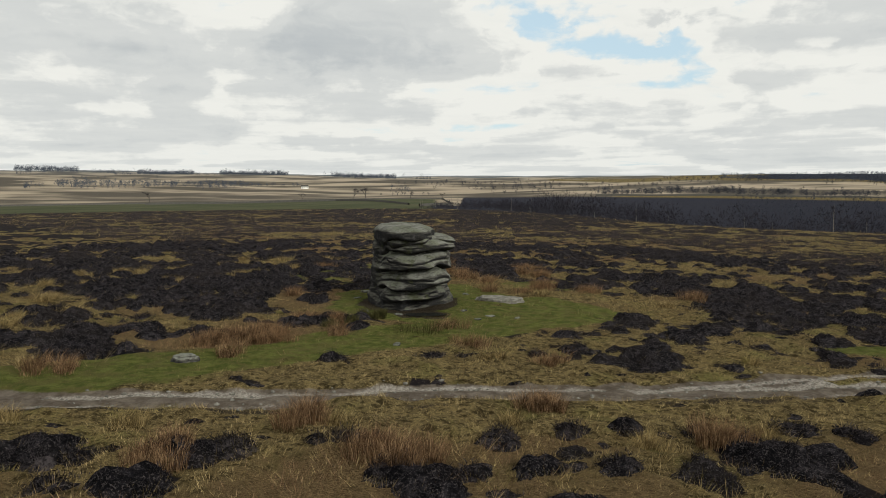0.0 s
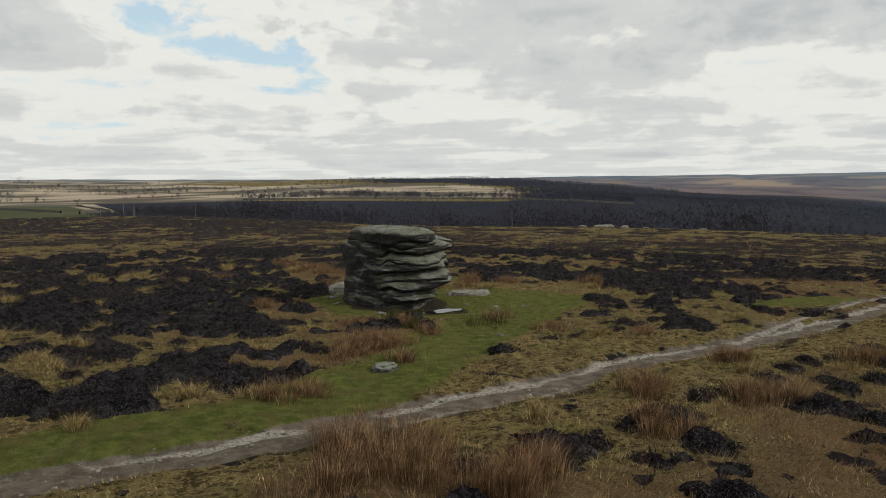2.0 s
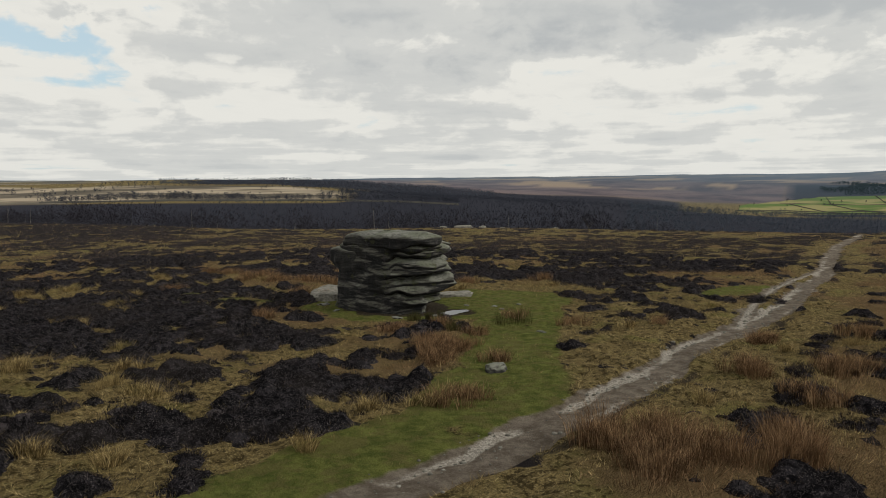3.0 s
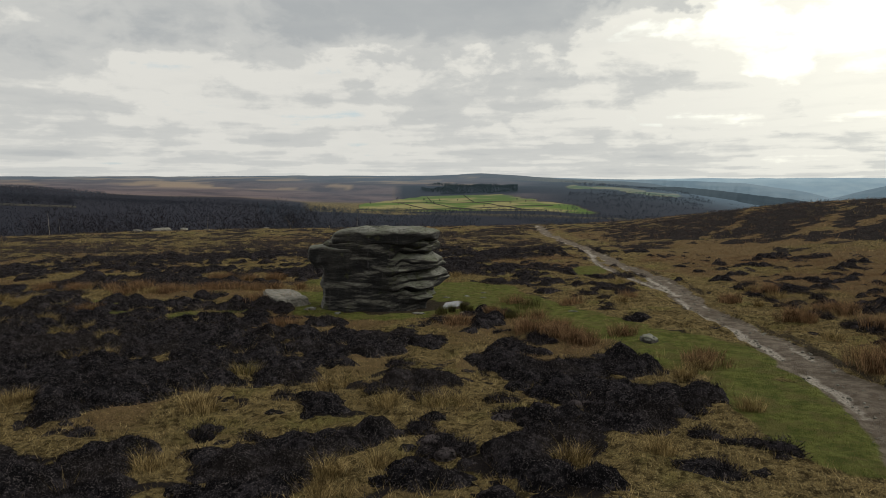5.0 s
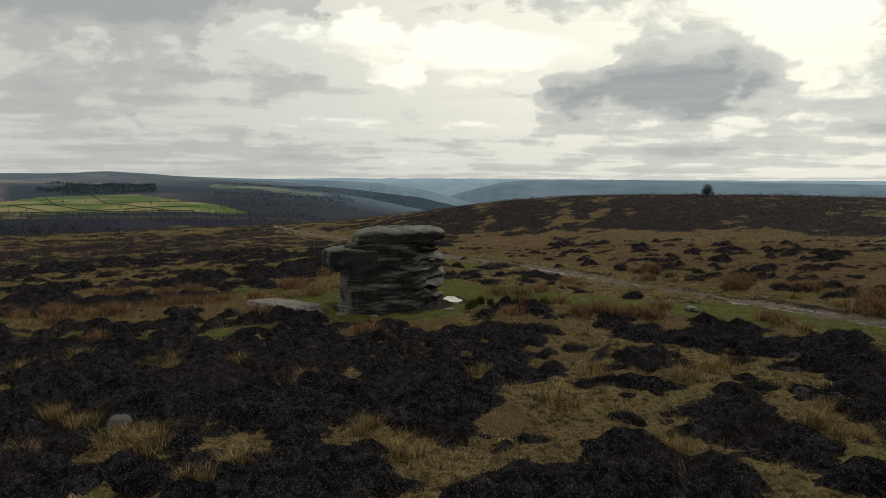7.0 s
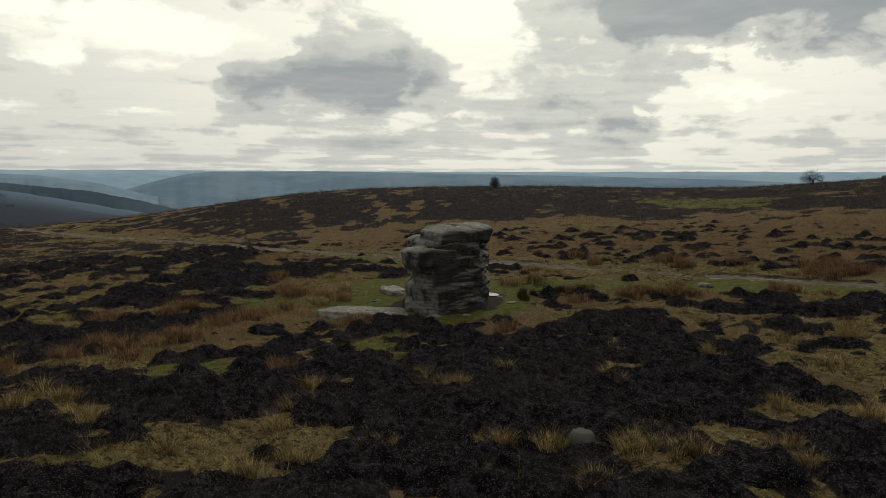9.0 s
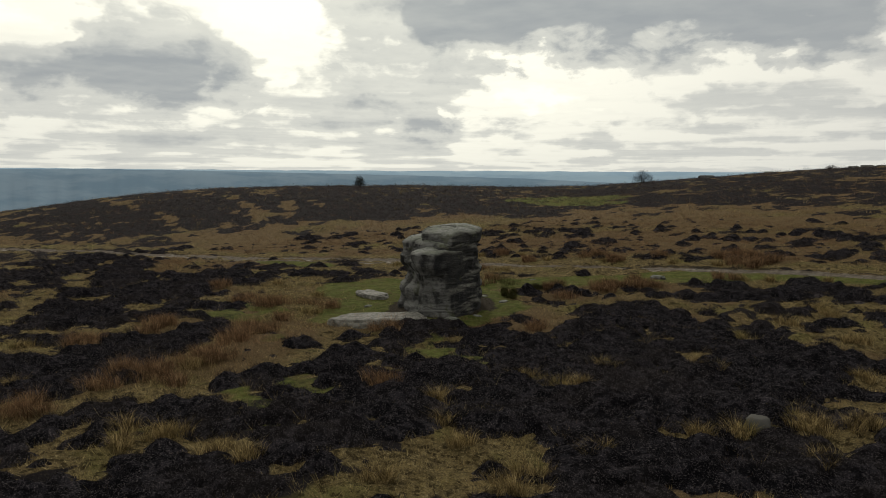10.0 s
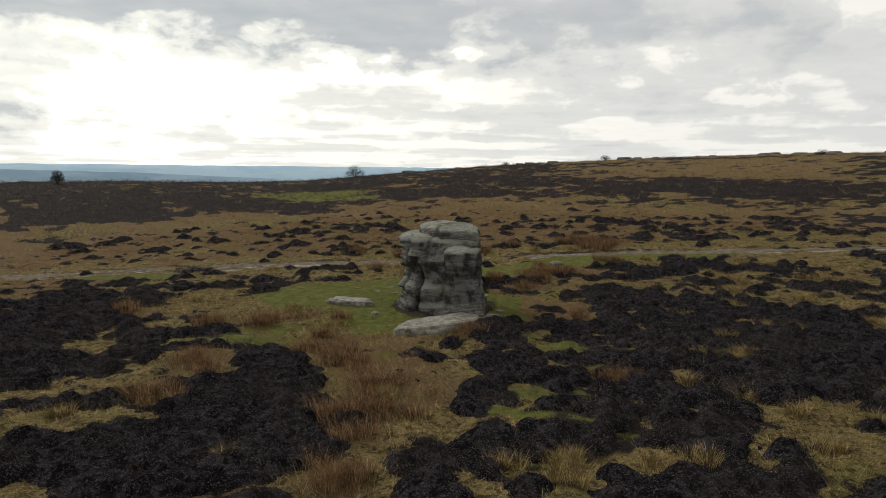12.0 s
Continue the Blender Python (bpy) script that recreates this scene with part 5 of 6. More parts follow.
def solid(levels, joints, cracks, seed, sides=280, rows=190, top_round=0.3, centre=(0, 0), name="block", fine=1.0, basins=()):
    """A weathered block of stone: outlines at several heights, joints that run round it and upright cracks."""
    ang = np.linspace(0, 2 * math.pi, sides, endpoint=False)
    zs = [z for z, _ in levels]
    rad = np.array([outline_radius(p, centre, ang) for _, p in levels])
    z0, z1 = zs[0], zs[-1]
    # rows crowd towards the top, where the block rounds over
    v = np.linspace(0, 1, rows)
    heights = z0 + (z1 - z0) * v
    grid = []
    ca, sa = np.cos(ang), np.sin(ang)
    for z in heights:
        i = min(max(np.searchsorted(zs, z) - 1, 0), len(zs) - 2)
        f = (z - zs[i]) / (zs[i + 1] - zs[i])
        f = f * f * (3 - 2 * f)
        r = rad[i] * (1 - f) + rad[i + 1] * f
        warp = 0.10 * np.sin(ang * 2 + seed) + 0.07 * np.sin(ang * 5 + 2 * seed) + 0.04 * np.sin(ang * 9 + seed)
        for k, (zj, depth) in enumerate(joints):
            up = z - zj - warp - 0.07 * np.sin(ang * 3 + 2.3 * k + seed) - 0.03 * np.sin(ang * 11 + 4.1 * k)
            d = depth(ang)
            under = np.exp(-(np.minimum(up, 0) / 0.30) ** 2) * (up <= 0) + np.exp(-(np.maximum(up, 0) / 0.10) ** 2) * (up > 0)
            r = r - d * under - 0.6 * np.maximum(d - 0.09, 0) * np.exp(-(up / 0.05) ** 2)
        for a0, width, deep, low, high in cracks:
            off = (np.degrees(ang) - a0 - 2.5 * math.sin(z * 2.2 + a0) + 180) % 360 - 180
            r = r - deep * np.exp(-(off / width) ** 2) * (low < z < high)
        over = (z1 - z) / top_round
        if over < 1:
            r = r * (0.55 + 0.45 * math.sqrt(max(0.0, 1 - (1 - over) ** 2.4)))
        x, y = centre[0] + ca * r, centre[1] + sa * r
        d = np.array([0.17 * noise.fractal((px * 0.8 + seed, py * 0.8, pz * 1.1), 1.0, 2.0, 2)
                      + fine * (0.022 + 0.06 * (py < 2.2)) * noise.fractal((px * 0.7, py * 0.7 + seed, pz * 4.2), 1.0, 2.1, 2)
                      + fine * 0.020 * noise.fractal((px * 2.4, py * 2.4, pz * 7 + seed), 0.9, 2.0, 3) for px, py, pz in zip(x, y, np.full(sides, z))])
        tip = 0.05 * np.array([noise.fractal((px * 1.2, py * 1.2, seed), 1.0, 2.0, 3) for px, py in zip(x, y)]) * smooth(np.array(z), z1 - 0.6, z1)
        grid.append(np.stack([x + ca * d, y + sa * d, np.full(sides, z) + tip], -1))
    last = grid[-1]
    mid = last.mean(0)
    for share in (0.93, 0.86, 0.79, 0.72, 0.65, 0.57, 0.49, 0.41, 0.33, 0.25, 0.17, 0.09):
        p = mid + (last - mid) * np.array((share, share, share))
        p[:, 2] += 0.05 * (1 - share) + np.array([0.09 * noise.fractal((q[0] * 1.2, q[1] * 1.2, seed + 4), 1.0, 2.0, 4) for q in p])
        for bx, by, turn, long, broad, deep in basins:
            u = ((p[:, 0] - bx) * math.cos(turn) + (p[:, 1] - by) * math.sin(turn)) / long
            w = ((p[:, 1] - by) * math.cos(turn) - (p[:, 0] - bx) * math.sin(turn)) / broad
            p[:, 2] -= deep * np.exp(-(u * u + w * w) ** 2)
        grid.append(p)
    verts = np.concatenate(grid + [grid[-1].mean(0)[None]])
    n = len(grid)
    i, j = np.meshgrid(np.arange(n - 1), np.arange(sides), indexing="ij")
    a, b = i * sides + j, i * sides + (j + 1) % sides
    faces = np.vstack([np.stack([a, b, b + sides], -1).reshape(-1, 3), np.stack([a, b + sides, a + sides], -1).reshape(-1, 3)])
    j = np.arange(sides)
    lid = np.stack([(n - 1) * sides + j, (n - 1) * sides + (j + 1) % sides, np.full(sides, n * sides)], -1)
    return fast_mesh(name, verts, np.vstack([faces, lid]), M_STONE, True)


OUT_FOOT = [(-0.1, 1.6), (0.45, 2.2), (1.3, 3.1), (1.75, 4.5), (1.0, 5.5), (-0.8, 6.6), (-2.3, 6.65), (-3.0, 6.1), (-2.95, 3.8), (-1.95, 1.8), (-0.8, 1.1)]
OUT_BASE = [(0.35, 0.7), (0.95, 1.5), (1.45, 3.0), (1.6, 4.5), (0.9, 5.4), (-0.8, 6.45), (-2.3, 6.5), (-2.95, 6.1), (-2.9, 3.8), (-1.95, 1.7), (-0.8, 0.6)]
OUT_LOWER = [(1.0, 0.25), (1.7, 1.3), (1.7, 3.8), (0.85, 5.1), (-1.2, 6.4), (-2.25, 6.5), (-2.75, 6.2), (-2.65, 3.3), (-2.0, 1.9), (-0.45, 0.6)]
OUT_MIDDLE = [(0.6, 0.4), (1.6, 1.45), (1.8, 2.2), (1.75, 3.7), (0.85, 5.5), (-1.3, 6.6), (-2.2, 6.8), (-2.8, 6.5), (-2.7, 3.7), (-1.6, 1.5), (-0.65, 0.7)]
OUT_UPPER = [(0.6, 0.6), (1.0, 0.8), (1.95, 1.75), (1.9, 3.0), (1.6, 4.3), (0.8, 5.5), (-1.0, 6.1), (-2.5, 6.4), (-2.7, 5.9), (-2.55, 3.4), (-1.5, 1.5), (-1.0, 1.05)]
OUT_CAP = [(0.75, 1.35), (0.7, 3.3), (0.4, 4.2), (-0.7, 5.6), (-2.2, 5.9), (-2.65, 5.6), (-2.55, 3.4), (-1.55, 1.3), (-0.95, 0.85), (0.25, 0.68)]
OUT_NOSE = [(-0.9, 6.2), (-1.1, 7.0), (-1.95, 7.35), (-2.62, 7.1), (-2.84, 6.2), (-2.62, 4.6), (-1.2, 4.6)]

stone = new("balanced_rock", None)
tagged(stone, "layered dark gritstone tor with deep weathered joints on green turf", "rock")
middle = STONE_CENTRE
part("body", solid([(-0.7, OUT_FOOT), (0.25, OUT_FOOT), (0.6, OUT_BASE), (1.0, OUT_BASE), (1.5, OUT_LOWER), (2.0, OUT_LOWER), (2.5, OUT_MIDDLE), (3.0, OUT_UPPER), (3.75, OUT_UPPER)],
                   [(1.0, cut(0.50, 0.06)), (1.95, cut(0.55, 0.05)), (2.88, cut(0.42, 0.05)), (0.5, cut(0.08, 0.05)), (1.45, cut(0.13, 0.04)), (2.4, cut(0.15, 0.05)), (3.3, cut(0.18, 0.04)), (1.68, cut(0.06, 0.03)), (0.72, cut(0.07, 0.03)), (2.62, cut(0.07, 0.03)), (0.2, cut(0.05, 0.05))],
                   [(62, 3.0, 0.60, -1, 2.7), (97, 1.6, 0.16, 0.2, 3.2), (75, 2.2, 0.24, 1.8, 3.8), (40, 4.0, 0.28, 0.8, 3.9), (-88, 3.0, 0.12, -1, 1.0)], 3.0, centre=middle, top_round=0.5), stone)
part("cap", solid([(3.32, OUT_CAP), (3.65, OUT_CAP), (4.25, OUT_CAP)], [(3.34, cut(0.35, 0.25)), (3.88, cut(0.02, 0.05))], [(78, 4.0, 0.3, 3, 5)], 11.0, rows=70, centre=(-1.0, 3.3), top_round=0.42, fine=0.6,
                  basins=((-0.7, 4.1, 0.9, 0.75, 0.22, 0.26), (-1.3, 3.7, 2.2, 0.35, 0.16, 0.16))), stone, "rounded cap with pale lichen")
part("nose", solid([(2.1, [(x * 0.9 - 0.15, y * 0.9 + 0.5) for x, y in OUT_NOSE]), (2.6, OUT_NOSE), (3.3, OUT_NOSE)], [], [(95, 4.0, 0.12, 2, 3.1)], 19.0, sides=150, rows=60, centre=(-2.0, 6.0), top_round=0.35, fine=0.6), stone)


def farmhouse(bearing, r, turn):
    """A small white farmhouse with a slate roof, far off among the fields."""
    x, y = polar(bearing, r)
    z = float(ground_z(np.array([x]), np.array([y]))[0])
    house = new("farmhouse", None)
    house.matrix_world = pose(x, y, z, 0, 0, turn)
    tagged(house, "small white farmhouse with a grey slate roof among far fields", "house")

    def block(name, corners, faces, mat, label=""):
        return part(name, fast_mesh(name, corners, faces, mat), house, label)

    box = [(sx * 5, sy * 3, h) for h in (-1.0, 3.4) for sx, sy in ((-1, -1), (1, -1), (1, 1), (-1, 1))]
    sides = [(0, 1, 5, 4), (1, 2, 6, 5), (2, 3, 7, 6), (3, 0, 4, 7), (4, 5, 6, 7)]
    block("wall", box, sides, M_LIME)
    top = [(-5.3, -3.4, 3.3), (5.3, -3.4, 3.3), (5.3, 3.4, 3.3), (-5.3, 3.4, 3.3), (-5.3, 0, 5.4), (5.3, 0, 5.4)]
    block("roof", top, [(0, 1, 5), (0, 5, 4), (2, 3, 4), (2, 4, 5), (0, 4, 3), (1, 2, 5)], M_WALL)
    for k in (-3, 0, 3):
        pane = [(k - 0.5, -3.04, 1.1), (k + 0.5, -3.04, 1.1), (k + 0.5, -3.04, 2.3), (k - 0.5, -3.04, 2.3)]
        pane += [(px, -2.9, pz) for px, _, pz in pane]
        block("window", pane, [(0, 1, 2, 3), (0, 4, 5, 1), (1, 5, 6, 2), (2, 6, 7, 3), (3, 7, 4, 0)], M_WATER)
    return house


def boulder(name, x, y, size, seed, label, sink=0.3, mat=None, turn=0.0, category="stone", lumps=0.28, box=1.0):
    """A half-buried stone of that length, width and height."""
    bm = bmesh.new()
    bmesh.ops.create_icosphere(bm, subdivisions=4 if max(size) > 0.8 and abs(x) + abs(y) < 80 else 3, radius=1.0)
    for v in bm.verts:
        p = v.co.copy()
        if box < 1:
            p = Vector([math.copysign(abs(q) ** box, q) for q in p])
        flat_top = 0.8 if p.z > 0.5 else 1.0
        d = 1 + lumps * noise.fractal(p * 1.3 + Vector((seed, 0, 0)), 1.0, 2.0, 3) + 0.05 * noise.fractal(p * 7 + Vector((0, seed, 0)), 1.0, 2.0, 3)
        v.co = Vector((p.x * d * size[0] / 2, p.y * d * size[1] / 2, min(p.z * d, 0.75) * size[2] * flat_top))
    me = bpy.data.meshes.new(name)
    bm.to_mesh(me)
    bm.free()
    me.polygons.foreach_set("use_smooth", np.ones(len(me.polygons), dtype=bool))
    me.materials.append(mat or M_PALE)
    ob = new(name, me)
    z = float(ground_z(np.array([x]), np.array([y]))[0])
    ob.matrix_world = pose(x, y, z - sink * size[2] * 0.3, 0, 0, turn)
    return tagged(ob, label, category)


boulder("fallen_slab", -1.3, 9.3, (4.6, 1.9, 0.75), 2.0, "long pale fallen slab lying beside the rock", 0.2, turn=48, lumps=0.2, box=0.6)
boulder("flat_stone", 4.2, 4.0, (2.5, 1.3, 0.40), 5.0, "flat pale stone set in the turf", 0.2, turn=-20, lumps=0.22, box=0.65)
boulder("boulder", -18.7, 13.4, (0.72, 0.64, 0.52), 8.0, "rounded grey boulder among straw grass and heather", 0.35, M_WALL, lumps=0.2)
for k, (px, py, long) in enumerate(((3.6, 0.0, 0.5), (3.0, -1.1, 0.4), (-0.3, -6.6, 0.45), (-2.0, -1.2, 0.35), (-3.4, 6.6, 0.7), (2.3, 0.9, 0.4),
                                    (-2.7, 0.9, 0.6), (-0.9, 0.1, 0.45), (-3.7, 4.9, 0.45), (4.9, -0.7, 0.35), (2.4, 6.3, 0.5))):
    boulder("small_stone", px, py, (long * 1.15, long * 0.75, long * 0.36), 60.0 + 3 * k, "small weathered stone half sunk in the turf", 0.9, M_STONE, turn=47 * k, lumps=0.45)
boulder("turf_stone", -7.3, -10.3, (0.95, 0.7, 0.5), 11.0, "small grey stone at the edge of the turf", 0.4, M_STONE)


# ---------------------------------------------------------------- puddle
def build_puddle():
    bm = bmesh.new()
    ring = []
    for k in range(40):
        a = 2 * math.pi * k / 40
        q = 1 + 0.35 * noise.fractal((math.cos(a) * 1.4, math.sin(a) * 1.4, 4.0), 1.0, 2.0, 2)
        ring.append((math.cos(a) * 0.95 * q + 0.25, math.sin(a) * 0.5 * q))
    z = float(ground_z(np.array([0.1]), np.array([0.0]))[0]) + 0.03
    bm.faces.new([bm.verts.new((x + 0.1, y, z)) for x, y in ring])
    me = bpy.data.meshes.new("puddle")
    bm.to_mesh(me)
    bm.free()
    me.materials.append(M_WATER)
    return tagged(new("puddle", me), "still puddle on bare wet ground beside the rock", "puddle")


build_puddle()


def build_track_stones():
    """Loose stones washed out along the track."""
    base = bmesh.new()
    bmesh.ops.create_icosphere(base, subdivisions=1, radius=1.0)
    shape = np.array([tuple(v.co) for v in base.verts])
    faces = np.array([[v.index for v in f.verts] for f in base.faces])
    base.free()
    x, y = rng.uniform(-32, 34, 26000), rng.uniform(-20, -3, 26000)
    on = rng.uniform(0, 1, len(x)) < 0.12 * track_mask(x, y) + 0.6 * gravel_mask(x, y)
    x, y = x[on][:1500], y[on][:1500]
    n = len(x)
    size = 0.025 + 0.07 * rng.uniform(0, 1, n) ** 4
    z = ground_z(x, y)
    v = shape[None] * rng.uniform(0.65, 1.25, (n, len(shape), 1)) * size[:, None, None] * np.array((1.2, 1.0, 0.6))
    v = v + np.stack([x, y, z + size * 0.15], -1)[:, None]
    f = faces[None] + (len(shape) * np.arange(n))[:, None, None]
    return tagged(new("track_stones", fast_mesh("track_stones", v.reshape(-1, 3), f.reshape(-1, 3), M_PALE)), "loose pale stones along the worn track", "stones", kind="stuff")


build_track_stones()


# ---------------------------------------------------------------- tussocks and bushes that stand out
def tussock(name, x, y, radius, height, mat, label, count=170, lean=0.55):
    z = float(ground_z(np.array([x]), np.array([y]))[0])
    n = max(3, int(5 * radius * 2))
    cx, cy = rng.normal(0, radius * 0.45, n), rng.normal(0, radius * 0.45, n)
    v, f = blades(cx, cy, np.zeros(n), np.full(n, radius * 0.45), np.full(n, height) * rng.uniform(0.8, 1.1, n), count // n, 0.0045, lean, (0.12, 0.05), True)
    ob = new(name, fast_mesh(name, v, f, mat))
    ob.matrix_world = pose(x, y, z)
    return tagged(ob, label, "grass", "tussocks on the moor")


def bush(x, y, radius, height):
    z = float(ground_z(np.array([x]), np.array([y]))[0])
    n = max(5, int(9 * radius / 0.6))
    a, s = rng.uniform(0, 2 * math.pi, n), np.sqrt(rng.uniform(0, 1, n)) * radius * 0.75
    cx, cy = np.cos(a) * s, np.sin(a) * s
    rad, tall = rng.uniform(0.22, 0.36, n), height * rng.uniform(0.55, 1.0, n)
    v, f = joined(domes(cx, cy, np.full(n, -0.08), rad * 1.1, tall * 0.55, 7), bristles(cx, cy, np.full(n, -0.03), rad * 1.2, tall * 0.85, 64, 0.10, 0.0100))
    ob = new("heather_bush", fast_mesh("heather_bush", v, f, M_HEATHER, True))
    ob.matrix_world = pose(x, y, z)
    return tagged(ob, "dark low heather bush standing in pale grass", "heather", "heather bushes")


for px, py, a, c, turn in HEATHER_PATCHES:
    if a < 1.0 and math.hypot(px, py) < 30 and float(turf_mask(np.array([px]), np.array([py]))[0]) < 0.7:
        bush(px, py, 0.5 * (a + c), 0.38)
for px, py, a, c, turn in RUST_PATCHES:
    if math.hypot(px, py) < 30:
        tussock("rush_tussock", px, py, 0.62, 0.55, M_RUSH, "rust-brown clump of dead rushes", 600, 0.75)
RUSHES = ((-11.2, -17.5, 0.9, 0.85), (-10.0, -17.9, 0.9, 0.9), (-12.1, -19.3, 0.9, 0.8), (-10.8, -19.9, 0.9, 0.8), (-9.4, -21.0, 0.8, 0.8), (-1.6, -16.6, 0.6, 0.7),
          (-8.1, -20.7, 0.7, 0.7), (0.3, -18.6, 0.7, 0.7), (1.1, -19.3, 0.7, 0.7), (4.8, -14.7, 0.6, 0.6), (8.7, -17.0, 0.7, 0.6), (-4.1, -19.6, 0.7, 0.6),
          (-7.3, -7.0, 0.8, 0.65), (-6.4, -6.0, 0.8, 0.65), (-5.6, -5.2, 0.7, 0.6), (2.0, 14.9, 0.8, 0.6), (0.2, 18.1, 0.8, 0.6), (0.5, 20.7, 0.8, 0.6),
          (6.9, 8.8, 0.9, 0.7), (2.3, 13.4, 0.8, 0.6), (-3.4, -3.3, 0.5, 0.55), (10.2, 8.6, 0.8, 0.6), (15.5, 6.0, 0.9, 0.7))
for px, py, radius, height in RUSHES:
    tussock("rush_tussock", px, py, radius, height, M_RUSH, "tall rust-brown clump of dead rushes", 1100, 0.5)
for px, py, a, c, turn in STRAW_PATCHES:
    if math.hypot(px, py) < 34:
        tussock("grass_tussock", px, py, 0.42, 0.42, M_GRASS, "pale straw tussock of long dead grass", 380, 0.95)
for px, py, radius, height in ((0.3, -4.2, 0.95, 0.62), (-1.5, -1.1, 0.22, 0.5), (-1.9, -1.5, 0.2, 0.4), (-2.6, -3.0, 0.35, 0.45), (-3.4, -4.0, 0.4, 0.45), (-2.6, -0.4, 0.4, 0.5), (-1.9, -0.6, 0.35, 0.45)):
    tussock("rush_clump", px, py, radius, height, M_GREENRUSH, "dark green-brown clump of rushes on the turf", 380, 0.4)


# ---------------------------------------------------------------- trees
def limb(p0, p1, r0, r1, sides=5):
    d = (p1 - p0).normalized()
    u = d.orthogonal().normalized()
    w = d.cross(u)
    v = []
    for p, r in ((p0, r0), (p1, r1)):
        for k in range(sides):
            a = 2 * math.pi * k / sides
            v.append(p + (u * math.cos(a) + w * math.sin(a)) * r)
    f = []
    for k in range(sides):
        b = (k + 1) % sides
        f += [(k, b, b + sides), (k, b + sides, k + sides)]
    return v, f


def bare_tree(x, y, height, seed, label, spread=0.5, name="bare_tree", twigs=260, leaf=None, category="tree"):
    rnd = random.Random(seed)
    wood_v, wood_f, tips = [], [], []

    def grow(p, d, length, r, level):
        q = p + d * length
        v, f = limb(p, q, r, r * 0.6)
        base = len(wood_v)
        wood_v.extend(v)
        wood_f.extend([(a + base, b + base, c + base) for a, b, c in f])
        if level == 0:
            tips.append((q, d))
            return
        for _ in range(rnd.randint(2, 3) + (1 if level == 3 else 0)):
            turn = Vector((rnd.uniform(-1, 1), rnd.uniform(-1, 1), rnd.uniform(-0.1, 0.7))) * spread * 1.6
            grow(p + d * length * rnd.uniform(0.6, 1.0), (d + turn).normalized(), length * rnd.uniform(0.55, 0.8), r * 0.5, level - 1)

    grow(Vector((0, 0, -0.2)), Vector((rnd.uniform(-0.1, 0.1), rnd.uniform(-0.1, 0.1), 1)).normalized(), height * 0.30, height * 0.022, 3)
    top = max(p.z for p, d in tips)
    k = height / (top * 1.12)
    tree = new(name, None)
    z = float(ground_z(np.array([x]), np.array([y]))[0])
    tree.matrix_world = pose(x, y, z, 0, 0, rnd.uniform(0, 360))
    tagged(tree, label, category)
    part("trunk", fast_mesh("trunk", np.array([tuple(v * k) for v in wood_v]), np.array(wood_f), M_TRUNK if leaf is None else M_TWIG), tree)
    tv, tf = [], []
    for i in range(twigs):
        p, d = tips[i % len(tips)]
        p = p * k
        d = (d + Vector((rnd.uniform(-1, 1), rnd.uniform(-1, 1), rnd.uniform(-0.4, 1))) * 0.9).normalized()
        l = height * rnd.uniform(0.08, 0.2)
        side = d.orthogonal().normalized() * height * 0.0045
        o = p + Vector((rnd.uniform(-1, 1), rnd.uniform(-1, 1), rnd.uniform(-1, 1))) * height * 0.06
        b = len(tv)
        tv += [tuple(o - side), tuple(o + side), tuple(o + d * l)]
        tf.append((b, b + 1, b + 2))
    part("crown", fast_mesh("crown", np.array(tv), np.array(tf), leaf or M_TWIG), tree)
    return tree


def polar(bearing, r):
    return r * math.sin(radians(bearing)), r * math.cos(radians(bearing))


def wood(name, x, y, height, count, width, mat, label, trunks=True, pointed=False):
    """Many trees at once: a thin trunk and a loose crown of small twigs for each."""
    n = len(x)
    z = ground_z(x, y)
    height = height * np.clip(0.95 + 0.9 * fbm(x, y, 45.0, 4, 57), 0.5, 1.5)
    k = np.repeat(np.arange(n), count)
    m = len(k)
    h = height[k]
    d = rng.normal(0, 1, (m, 3))
    d /= np.linalg.norm(d, axis=1)[:, None]
    q = rng.uniform(0.25, 1, m) ** 0.5
    up = 0.56 + 0.42 * d[:, 2] * q
    wide = np.where(pointed, 0.26 * (1.05 - up), 0.34) * h * q
    centre = np.stack([x[k] + d[:, 0] * wide, y[k] + d[:, 1] * wide, z[k] + up * h], -1)
    grow = rng.normal(0, 1, (m, 3)) * 0.8 + d * 0.7 + np.array((0, 0, 0.9))
    grow /= np.linalg.norm(grow, axis=1)[:, None]
    side = np.cross(grow, rng.normal(0, 1, (m, 3)))
    side /= np.linalg.norm(side, axis=1)[:, None] + 1e-6
    long = (0.16 * h * rng.uniform(0.6, 1.3, m))[:, None]
    w = width * rng.uniform(0.6, 1.3, m)[:, None]
    tri = np.stack([centre - side * w, centre + side * w, centre + grow * long], 1).reshape(-1, 3)
    lots = [(tri, np.arange(3 * m).reshape(-1, 3))]
    if trunks:
        lots.append(blades(x, y, z, height * 0.02, height * 0.55, 1, width * 0.5, 0.05, bend=False))
    v, f = joined(*lots)
    return tagged(new(name, fast_mesh(name, v, f, mat)), label, "woodland", kind="stuff")


def spread_over(b0, b1, r0, r1, n):
    """Sites between two bearings and two distances, even over the ground."""
    b = rng.uniform(b0, b1, n)
    r = np.sqrt(rng.uniform(r0 ** 2, r1 ** 2, n))
    x, y = r * np.sin(np.radians(b)), r * np.cos(np.radians(b))
    return x, y, b, r


